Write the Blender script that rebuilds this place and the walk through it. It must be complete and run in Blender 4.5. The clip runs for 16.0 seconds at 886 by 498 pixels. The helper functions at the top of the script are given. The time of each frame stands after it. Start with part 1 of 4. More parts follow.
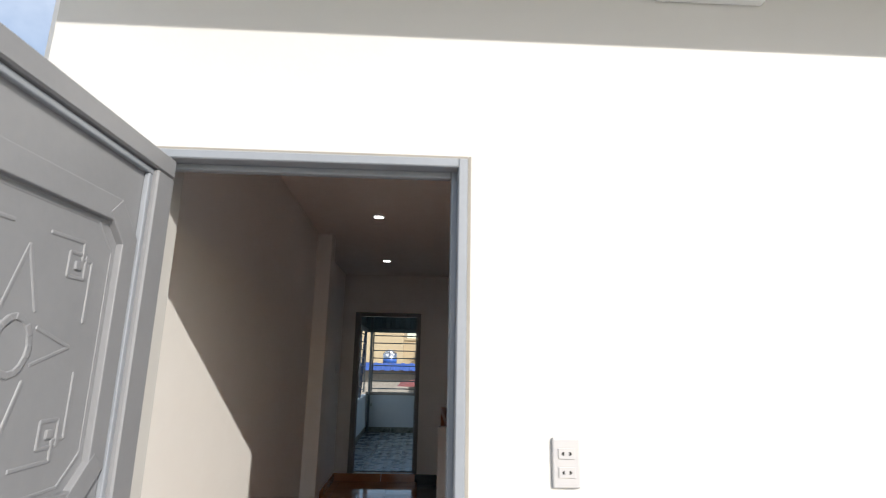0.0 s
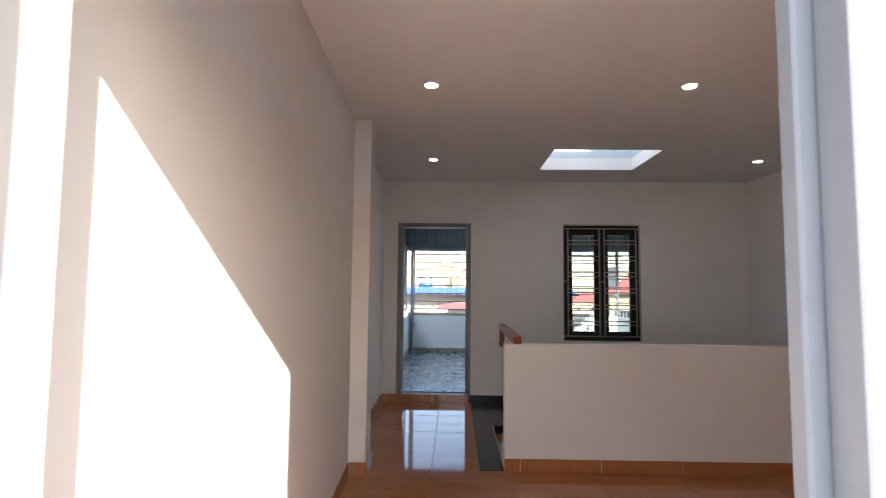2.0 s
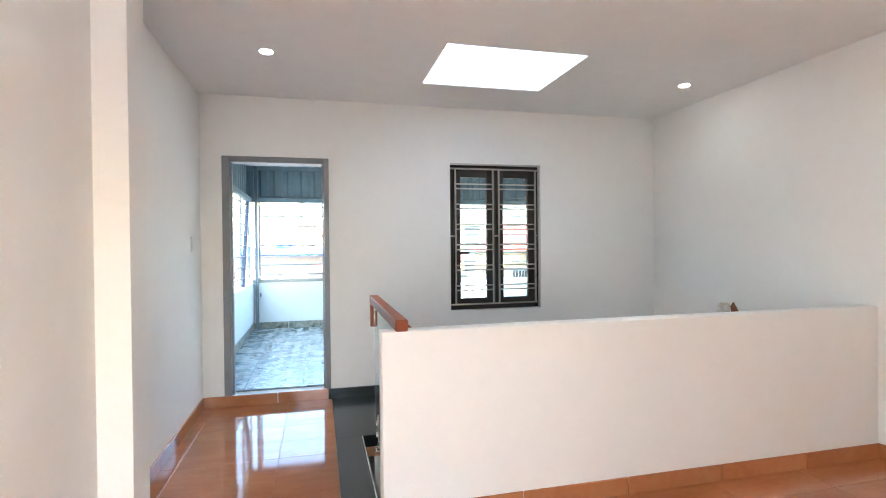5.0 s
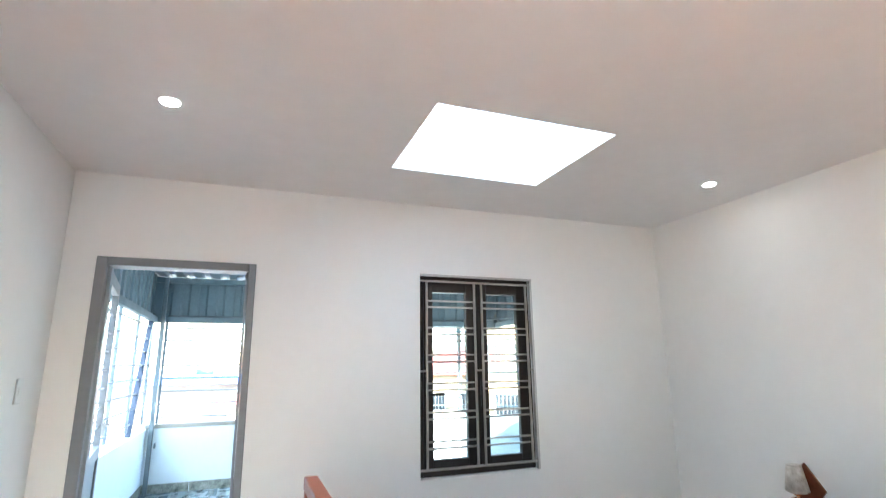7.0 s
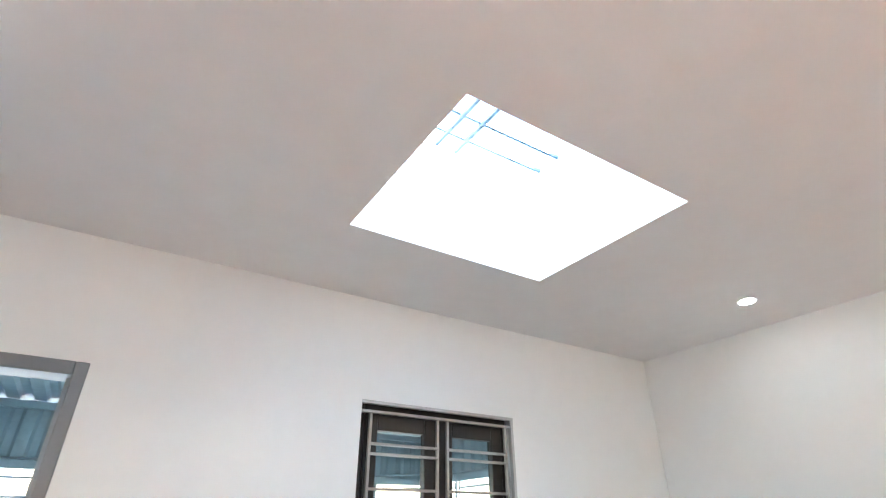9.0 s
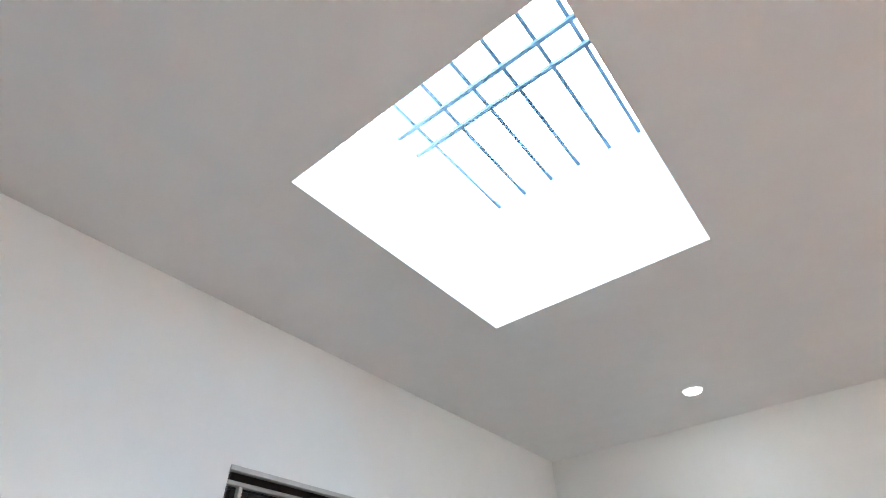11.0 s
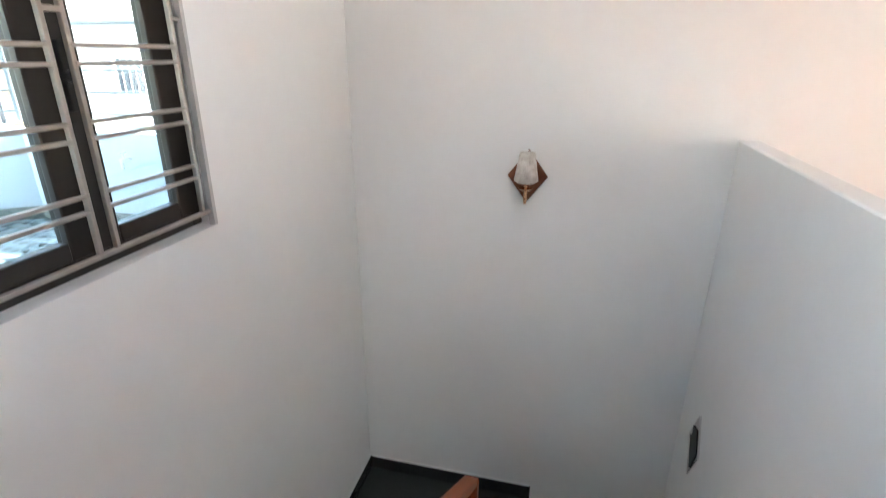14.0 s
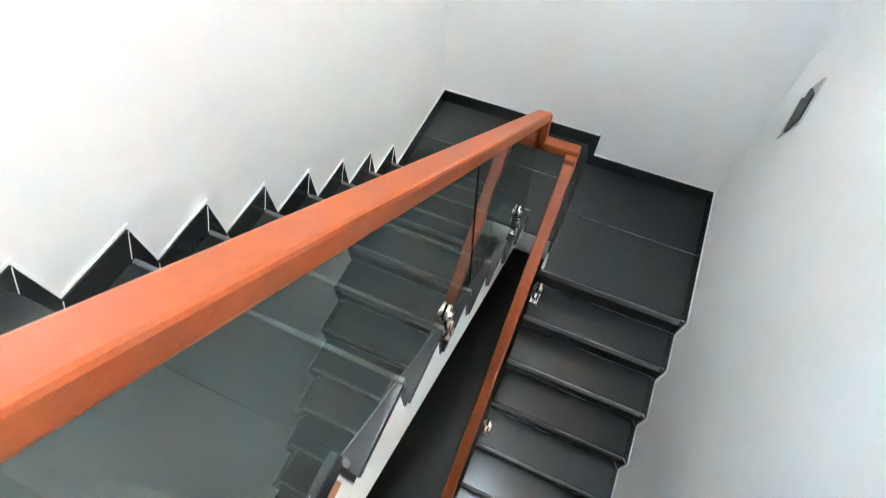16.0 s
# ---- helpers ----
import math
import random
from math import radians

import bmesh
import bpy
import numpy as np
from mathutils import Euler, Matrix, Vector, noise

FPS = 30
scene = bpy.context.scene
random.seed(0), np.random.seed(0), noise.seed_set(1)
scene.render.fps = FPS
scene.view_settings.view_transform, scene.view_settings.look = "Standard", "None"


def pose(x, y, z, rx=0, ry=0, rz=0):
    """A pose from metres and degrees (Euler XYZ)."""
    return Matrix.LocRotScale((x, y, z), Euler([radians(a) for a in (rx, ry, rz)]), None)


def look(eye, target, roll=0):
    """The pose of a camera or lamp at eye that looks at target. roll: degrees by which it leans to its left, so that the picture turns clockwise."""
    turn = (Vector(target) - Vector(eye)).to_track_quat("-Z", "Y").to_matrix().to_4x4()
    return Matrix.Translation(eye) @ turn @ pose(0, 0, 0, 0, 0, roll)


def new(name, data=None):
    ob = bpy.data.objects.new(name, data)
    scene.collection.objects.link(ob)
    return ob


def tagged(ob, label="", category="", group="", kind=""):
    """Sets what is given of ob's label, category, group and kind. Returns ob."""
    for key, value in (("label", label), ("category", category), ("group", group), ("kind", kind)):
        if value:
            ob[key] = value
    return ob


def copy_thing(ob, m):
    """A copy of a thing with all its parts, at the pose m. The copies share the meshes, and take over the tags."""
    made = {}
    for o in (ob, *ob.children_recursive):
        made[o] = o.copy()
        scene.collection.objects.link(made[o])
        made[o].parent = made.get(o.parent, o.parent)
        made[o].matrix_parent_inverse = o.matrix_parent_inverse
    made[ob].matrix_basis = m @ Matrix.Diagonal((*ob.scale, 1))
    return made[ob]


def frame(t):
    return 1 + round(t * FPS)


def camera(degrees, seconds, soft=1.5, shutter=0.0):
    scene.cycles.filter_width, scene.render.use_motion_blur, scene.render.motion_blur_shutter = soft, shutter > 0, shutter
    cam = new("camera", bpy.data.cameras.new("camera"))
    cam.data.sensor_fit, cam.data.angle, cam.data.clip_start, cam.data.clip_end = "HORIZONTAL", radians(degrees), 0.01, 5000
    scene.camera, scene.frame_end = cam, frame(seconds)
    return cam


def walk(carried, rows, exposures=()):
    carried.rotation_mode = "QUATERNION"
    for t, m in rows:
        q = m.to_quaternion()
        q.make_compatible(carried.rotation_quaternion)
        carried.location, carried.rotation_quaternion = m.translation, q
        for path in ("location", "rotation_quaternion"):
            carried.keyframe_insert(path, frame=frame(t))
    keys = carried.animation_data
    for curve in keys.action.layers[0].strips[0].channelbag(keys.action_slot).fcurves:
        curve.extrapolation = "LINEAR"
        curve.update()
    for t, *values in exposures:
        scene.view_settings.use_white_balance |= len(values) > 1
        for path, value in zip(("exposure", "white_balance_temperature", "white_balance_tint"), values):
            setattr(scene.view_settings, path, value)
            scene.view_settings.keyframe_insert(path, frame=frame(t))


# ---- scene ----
cam = camera(82.4, 16.0, soft=1.0, shutter=0.3)
PATH = [
    (0, (0.156, 0.08, 1.54), (0.225, 2.034, 1.961), 1.2),
    (0.5, (0.111, 0.26, 1.483), (0.041, 2.213, 1.907), 0.9),
    (1, (0.067, 0.464, 1.455), (-0.068, 2.427, 1.816), -0.4),
    (1.5, (-0.059, 0.683, 1.412), (-0.203, 2.666, 1.624), 0.6),
    (2, (-0.069, 0.905, 1.384), (-0.116, 2.9, 1.524), 0.5),
    (2.5, (-0.068, 1.152, 1.391), (0.107, 3.14, 1.518), 0.2),
    (3, (-0.11, 1.398, 1.378), (0.251, 3.362, 1.476), 0.3),
    (3.5, (-0.105, 1.597, 1.334), (0.304, 3.555, 1.351), 0.1),
    (3.7, (-0.072, 1.68, 1.321), (0.338, 3.637, 1.315), 0.1),
    (6, (0.039, 2.982, 1.38), (0.652, 4.886, 1.375), -0.2),
    (6.5, (0.058, 3.253, 1.4), (0.741, 5.121, 1.604), -0.3),
    (7, (0.111, 3.552, 1.47), (0.803, 5.374, 1.918), -0.8),
    (7.5, (0.122, 3.84, 1.48), (0.849, 5.588, 2.125), -1.2),
    (8, (0.16, 4.137, 1.498), (0.946, 5.808, 2.266), -1.2),
    (8.5, (0.205, 4.438, 1.549), (1.071, 6.02, 2.414), -1.3),
    (8.7, (0.221, 4.539, 1.576), (1.116, 6.084, 2.478), -0.9),
    (11, (0.359, 5.44, 1.591), (1.564, 6.371, 2.887), -1.6),
    (11.5, (0.428, 5.498, 1.58), (1.83, 6.413, 2.674), -1.6),
    (12, (0.439, 5.542, 1.53), (2.077, 6.363, 2.332), -1.4),
    (12.5, (0.448, 5.593, 1.486), (2.26, 6.31, 1.934), -0.6),
    (13, (0.488, 5.625, 1.454), (2.383, 6.265, 1.49), -0.4),
    (13.5, (0.551, 5.629, 1.423), (2.435, 6.19, 1.052), -0.0),
    (14, (0.587, 5.709, 1.332), (2.399, 6.157, 0.612), 0.3),
    (14.5, (0.633, 5.721, 1.269), (2.27, 6.164, 0.208), 0.4),
    (15, (0.653, 5.728, 1.209), (2.067, 6.181, -0.131), 0.3),
    (15.5, (0.642, 5.727, 1.153), (1.815, 6.178, -0.403), -0.1),
    (16, (0.635, 5.725, 1.115), (1.581, 6.161, -0.592), -0.9),
]
EXPOSURES = [
    (0.0, 0.15, 6500, 10), (0.5, 0.1, 6500, 10), (1.0, 0.1, 6500, 10), (1.5, 0.9, 6550, 12), (2.0, 2.05, 6650, 15), (2.5, 3.0, 6500, 14), (3.0, 3.65, 6400, 12), (3.5, 3.72, 6250, 10),
    (6.0, 3.95, 6000, 2), (7.0, 4.05, 5900, 3), (8.5, 4.15, 5900, 3), (11.0, 3.92, 5700, 0), (11.5, 3.75, 5850, 1), (12.0, 3.6, 6200, 6), (12.5, 3.9, 6450, 9), (13.0, 4.05, 6500, 10), (14.0, 4.3, 6400, 9), (14.5, 4.6, 6450, 9), (15.0, 5.05, 6400, 8), (15.5, 5.6, 6250, 5), (16.0, 5.95, 6200, 2),
]
walk(cam, [(t, look(eye, target, roll)) for t, eye, target, roll in PATH], EXPOSURES)

# ---- sky, sun ----
SUN_WAY = Vector((-0.996, 1.765, -1.01)).normalized()
world = bpy.data.worlds.new("world")
scene.world = world
world.use_nodes = True
wn, wl = world.node_tree.nodes, world.node_tree.links
sky = wn.new("ShaderNodeTexSky")
sky.sky_type, sky.sun_disc = "NISHITA", False
sky.sun_elevation, sky.sun_rotation = radians(26.5), radians(150.6)
cloud_noise = wn.new("ShaderNodeTexNoise")
cloud_noise.inputs["Scale"].default_value, cloud_noise.inputs["Detail"].default_value = 3.0, 6.0
cloud_ramp = wn.new("ShaderNodeValToRGB")
cloud_ramp.color_ramp.elements[0].position, cloud_ramp.color_ramp.elements[1].position = 0.42, 0.62
cloud_mix = wn.new("ShaderNodeMix")
cloud_mix.data_type = "RGBA"
cloud_mix.inputs["B"].default_value = (13.0, 13.3, 13.8, 1)
sky_co = wn.new("ShaderNodeTexCoord")
sky_xyz, bank, bank_mul = wn.new("ShaderNodeSeparateXYZ"), wn.new("ShaderNodeMapRange"), wn.new("ShaderNodeMath")
bank.inputs["From Min"].default_value, bank.inputs["From Max"].default_value = 0.35, 0.75
bank_mul.operation = "MULTIPLY"
wl.new(sky_co.outputs["Generated"], cloud_noise.inputs["Vector"])
wl.new(sky_co.outputs["Generated"], sky_xyz.inputs["Vector"])
wl.new(sky_xyz.outputs["Z"], bank.inputs["Value"])
wl.new(bank.outputs["Result"], bank_mul.inputs[0])
wl.new(cloud_ramp.outputs["Color"], bank_mul.inputs[1])
wl.new(cloud_noise.outputs["Fac"], cloud_ramp.inputs["Fac"])
wl.new(bank_mul.outputs["Value"], cloud_mix.inputs["Factor"])
wl.new(sky.outputs["Color"], cloud_mix.inputs["A"])
wl.new(cloud_mix.outputs["Result"], wn["Background"].inputs["Color"])
wn["Background"].inputs["Strength"].default_value = 0.15
sun = new("sun", bpy.data.lights.new("sun", "SUN"))
sun.data.energy, sun.data.angle, sun.data.color = 4.5, radians(0.6), (1.0, 0.95, 0.87)
sun.matrix_world = look((0, 0, 20), Vector((0, 0, 20)) + SUN_WAY)


# ---- materials ----
def material(name, color, rough=0.5, metal=0.0, second=None, scale=6.0, stretch=(1, 1, 1), amount=0.5, bump=0.0, bump_scale=60.0,
             vary=0.0, rough_vary=0.0, emit=0.0):
    """A principled surface: two colours mixed by coarse and fine noise, uneven gloss, fine relief, and a shade that varies from piece to piece."""
    m = bpy.data.materials.new(name)
    m.use_nodes = True
    n, l = m.node_tree.nodes, m.node_tree.links
    p = n["Principled BSDF"]
    p.inputs["Base Color"].default_value = (*color, 1)
    p.inputs["Roughness"].default_value, p.inputs["Metallic"].default_value = rough, metal
    co = n.new("ShaderNodeTexCoord")
    mp = n.new("ShaderNodeMapping")
    mp.inputs["Scale"].default_value = stretch
    l.new(co.outputs["Object"], mp.inputs["Vector"])
    if second:
        a, b = n.new("ShaderNodeTexNoise"), n.new("ShaderNodeTexNoise")
        a.inputs["Scale"].default_value, a.inputs["Detail"].default_value = scale, 5
        b.inputs["Scale"].default_value, b.inputs["Detail"].default_value = scale * 9, 3
        mean = n.new("ShaderNodeMix")
        mean.inputs["Factor"].default_value = 0.35
        l.new(a.outputs["Fac"], mean.inputs["A"])
        l.new(b.outputs["Fac"], mean.inputs["B"])
        ramp = n.new("ShaderNodeMapRange")
        ramp.inputs["From Min"].default_value, ramp.inputs["From Max"].default_value = 0.32, 0.68
        ramp.inputs["To Max"].default_value = amount
        mix = n.new("ShaderNodeMix")
        mix.data_type = "RGBA"
        mix.inputs["A"].default_value, mix.inputs["B"].default_value = (*color, 1), (*second, 1)
        for t in (a, b):
            l.new(mp.outputs["Vector"], t.inputs["Vector"])
        if vary:
            info, shift = n.new("ShaderNodeObjectInfo"), n.new("ShaderNodeVectorMath")
            shift.operation = "SCALE"
            shift.inputs[0].default_value = (37, 19, 53)
            l.new(info.outputs["Random"], shift.inputs["Scale"])
            l.new(shift.outputs["Vector"], mp.inputs["Location"])
        l.new(mean.outputs["Result"], ramp.inputs["Value"])
        l.new(ramp.outputs["Result"], mix.inputs["Factor"])
        out = mix.outputs["Result"]
        if vary:
            hsv, mr = n.new("ShaderNodeHueSaturation"), n.new("ShaderNodeMapRange")
            mr.inputs["To Min"].default_value, mr.inputs["To Max"].default_value = 1 - vary, 1 + vary
            l.new(info.outputs["Random"], mr.inputs["Value"])
            l.new(mr.outputs["Result"], hsv.inputs["Value"])
            l.new(out, hsv.inputs["Color"])
            out = hsv.outputs["Color"]
        l.new(out, p.inputs["Base Color"])
        if rough_vary:
            rr = n.new("ShaderNodeMapRange")
            rr.inputs["To Min"].default_value, rr.inputs["To Max"].default_value = rough, rough + rough_vary
            l.new(a.outputs["Fac"], rr.inputs["Value"])
            l.new(rr.outputs["Result"], p.inputs["Roughness"])
    if bump:
        t, bp = n.new("ShaderNodeTexNoise"), n.new("ShaderNodeBump")
        t.inputs["Scale"].default_value, t.inputs["Detail"].default_value = bump_scale, 4
        bp.inputs["Strength"].default_value, bp.inputs["Distance"].default_value = bump, 0.004
        l.new(mp.outputs["Vector"], t.inputs["Vector"])
        l.new(t.outputs["Fac"], bp.inputs["Height"])
        l.new(bp.outputs["Normal"], p.inputs["Normal"])
    if emit:
        p.inputs["Emission Color"].default_value, p.inputs["Emission Strength"].default_value = (1.0, 0.98, 0.95, 1), emit
    return m


def glass_material(name, color, rough=0.0):
    m = bpy.data.materials.new(name)
    m.use_nodes = True
    p = m.node_tree.nodes["Principled BSDF"]
    p.inputs["Base Color"].default_value = (*color, 1)
    p.inputs["Roughness"].default_value, p.inputs["Transmission Weight"].default_value, p.inputs["IOR"].default_value = rough, 1.0, 1.45
    return m


def leaf_tile(name):
    """Glazed tile with rows of dark leaves on pale blue-grey, six rows to a tile."""
    m = material(name, (0.24, 0.31, 0.35), 0.2, second=(0.19, 0.26, 0.29), scale=6, amount=0.8, rough_vary=0.15, vary=0.05)
    n, l = m.node_tree.nodes, m.node_tree.links
    p = n["Principled BSDF"]
    ground = p.inputs["Base Color"].links[0].from_socket
    co, wave, cols, mul, step, mix = (n.new(k) for k in ("ShaderNodeTexCoord", "ShaderNodeTexWave", "ShaderNodeTexWave", "ShaderNodeMath", "ShaderNodeMapRange", "ShaderNodeMix"))
    wave.wave_type, wave.bands_direction = "BANDS", "Y"
    wave.inputs["Scale"].default_value, wave.inputs["Distortion"].default_value, wave.inputs["Detail"].default_value, wave.inputs["Detail Scale"].default_value = 3.77, 4.5, 2.0, 3.0
    cols.wave_type, cols.bands_direction = "BANDS", "X"
    cols.inputs["Scale"].default_value, cols.inputs["Distortion"].default_value = 2.5, 1.5
    mul.operation = "MULTIPLY"
    step.inputs["From Min"].default_value, step.inputs["From Max"].default_value = 0.22, 0.55
    mix.data_type = "RGBA"
    mix.inputs["B"].default_value = (0.045, 0.07, 0.075, 1)
    for t in (wave, cols):
        l.new(co.outputs["Object"], t.inputs["Vector"])
    l.new(wave.outputs["Fac"], mul.inputs[0])
    l.new(cols.outputs["Fac"], mul.inputs[1])
    l.new(mul.outputs["Value"], step.inputs["Value"])
    l.new(step.outputs["Result"], mix.inputs["Factor"])
    l.new(ground, mix.inputs["A"])
    l.new(mix.outputs["Result"], p.inputs["Base Color"])
    return m


WALL = material("wall_paint", (0.86, 0.845, 0.825), 0.5, second=(0.80, 0.78, 0.755), scale=1.3, amount=0.5, bump=0.12, bump_scale=45, rough_vary=0.2)
CEIL = material("ceiling_paint", (0.87, 0.86, 0.85), 0.7, second=(0.77, 0.755, 0.74), scale=0.9, amount=0.5, bump=0.08, bump_scale=50)
FACADE = material("facade_paint", (0.57, 0.565, 0.55), 0.6, second=(0.535, 0.53, 0.515), scale=1.1, amount=0.6, bump=0.15, bump_scale=40)
# white shaft plaster, dimmed and blued: the sky light's tint is in its colour
SHAFT_SKYLIT = material("shaft_skylit_paint", (0.55, 0.62, 0.67), 0.7, second=(0.48, 0.55, 0.60), scale=2.0, amount=0.5, bump=0.1)
FLOOR_TILE = material("orange_wood_tile", (0.40, 0.145, 0.058), 0.04, second=(0.52, 0.22, 0.095), scale=2.2, stretch=(1.0, 5.0, 1.0), amount=0.8, vary=0.05, rough_vary=0.05)
GROUT = material("grout", (0.44, 0.20, 0.09), 0.7, second=(0.38, 0.17, 0.08), scale=20)
GRANITE = material("black_granite", (0.020, 0.022, 0.021), 0.2, second=(0.030, 0.032, 0.031), scale=60, amount=0.6, rough_vary=0.04, vary=0.1)
# same granite, paler: the reflection of the white wall is painted into the edge
GRANITE_EDGE_SHEEN = material("granite_edge_sheen", (0.14, 0.138, 0.135), 0.32, second=(0.11, 0.108, 0.106), scale=20, amount=0.6)
CAULK = material("white_caulk", (0.90, 0.90, 0.89), 0.6, second=(0.84, 0.84, 0.83), scale=12)
STEEL_PAINT = material("grey_steel_paint", (0.23, 0.235, 0.25), 0.35, second=(0.19, 0.195, 0.21), scale=5, amount=0.6, bump=0.05, bump_scale=90, rough_vary=0.15)
FRAME_PAINT = material("grey_frame_paint", (0.26, 0.28, 0.315), 0.3, second=(0.22, 0.24, 0.27), scale=7, amount=0.7, bump=0.04, rough_vary=0.2)
WOOD = material("orange_wood", (0.225, 0.042, 0.007), 0.4, second=(0.32, 0.070, 0.013), scale=3, stretch=(0.5, 16, 16), amount=0.8, bump=0.06, bump_scale=30, rough_vary=0.12)
GLASS = glass_material("green_glass", (0.68, 0.79, 0.76))
PANE = glass_material("window_glass", (0.76, 0.81, 0.79))
CHROME = material("chrome", (0.72, 0.70, 0.66), 0.12, 1.0, second=(0.6, 0.58, 0.55), scale=30, amount=0.5)
GRILLE = material("grille_steel", (0.50, 0.46, 0.42), 0.32, 0.65, second=(0.38, 0.34, 0.31), scale=9, amount=0.8, rough_vary=0.2)
BROWN = material("brown_aluminium", (0.022, 0.016, 0.013), 0.35, second=(0.035, 0.026, 0.02), scale=8, amount=0.6, rough_vary=0.15)
BLACK = material("black_plastic", (0.015, 0.015, 0.015), 0.4)
PLASTIC = material("white_plastic", (0.80, 0.80, 0.78), 0.35)
LED = material("led_panel", (0.9, 0.9, 0.9), 0.5, emit=7.0)
BRONZE = material("bronze_plate", (0.17, 0.06, 0.03), 0.28, 0.5, second=(0.28, 0.11, 0.05), scale=9, amount=0.8)
GOLD = material("rose_gold", (0.78, 0.46, 0.28), 0.22, 1.0)
SHADE = material("patterned_shade", (0.80, 0.76, 0.70), 0.5, second=(0.30, 0.23, 0.17), scale=24, amount=0.75, bump=0.1)
BALC_TILE = leaf_tile("patterned_balcony_tile")
BALC_SKIRT = material("marbled_skirting", (0.36, 0.38, 0.34), 0.3, second=(0.015, 0.03, 0.022), scale=13, amount=1.0)
PARAPET = material("parapet_paint", (0.60, 0.67, 0.72), 0.6, second=(0.53, 0.60, 0.65), scale=1.5, amount=0.6, bump=0.1)
SHEET = material("blue_grey_sheet", (0.17, 0.235, 0.275), 0.45, 0.2, second=(0.12, 0.17, 0.20), scale=3, amount=0.8, rough_vary=0.2)
GALV = material("galvanised_steel", (0.15, 0.19, 0.22), 0.45, 0.3, second=(0.10, 0.13, 0.155), scale=6, amount=0.7)
CONCRETE = material("concrete", (0.34, 0.32, 0.29), 0.85, second=(0.22, 0.21, 0.19), scale=1.2, amount=0.9, bump=0.3, bump_scale=25)
CREAM = material("cream_render", (0.42, 0.35, 0.23), 0.8, second=(0.34, 0.28, 0.19), scale=0.6, amount=0.7, bump=0.2)
YELLOW = material("ochre_render", (0.44, 0.32, 0.17), 0.8, second=(0.36, 0.26, 0.14), scale=0.6, amount=0.7, bump=0.2)
GREYWALL = material("grey_render", (0.30, 0.31, 0.30), 0.85, second=(0.19, 0.20, 0.19), scale=0.5, amount=0.9, bump=0.2)
REDROOF = material("red_roof", (0.24, 0.055, 0.045), 0.7, second=(0.17, 0.045, 0.04), scale=1.5, amount=0.8)
ORANGEROOF = material("orange_roof", (0.50, 0.17, 0.07), 0.65, second=(0.36, 0.12, 0.06), scale=1.5, amount=0.8)
BLUETARP = material("blue_sheet", (0.012, 0.075, 0.36), 0.5, second=(0.01, 0.055, 0.27), scale=2, amount=0.8)
DARKGLASS = material("dark_window", (0.03, 0.04, 0.05), 0.08)
TANKSTEEL = material("tank_steel", (0.62, 0.63, 0.65), 0.22, 1.0)
GROUND = material("city_ground", (0.16, 0.15, 0.13), 0.9, second=(0.09, 0.10, 0.08), scale=0.15, amount=0.9)
TERRACE = material("terrace_concrete", (0.45, 0.435, 0.42), 0.8, second=(0.36, 0.35, 0.34), scale=1.2, amount=0.9, bump=0.2)
TOWN_TRIM = material("town_trim", (0.50, 0.49, 0.46), 0.7, second=(0.40, 0.39, 0.36), scale=1.0, amount=0.8)
STEEL_EDGE = material("painted_angle", (0.55, 0.53, 0.51), 0.4, second=(0.44, 0.42, 0.40), scale=9, amount=0.7)
BAR_STEEL = material("dark_bar_steel", (0.11, 0.16, 0.21), 0.6, second=(0.08, 0.12, 0.16), scale=9)
SOCKET = material("socket_plastic", (0.46, 0.45, 0.455), 0.35, second=(0.43, 0.42, 0.425), scale=8)
MIRROR = material("mirror_glass", (0.80, 0.79, 0.79), 0.02, 1.0)
DARKTUBE = material("dark_blue_tube", (0.025, 0.045, 0.085), 0.4, second=(0.04, 0.06, 0.10), scale=6)
# blue reflection on the tank's steel, given as a colour
TANK_REFLECTION = material("tank_blue_reflection", (0.03, 0.10, 0.40), 0.4, second=(0.02, 0.08, 0.3), scale=4)
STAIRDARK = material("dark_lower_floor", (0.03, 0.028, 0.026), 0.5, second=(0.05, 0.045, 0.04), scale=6)


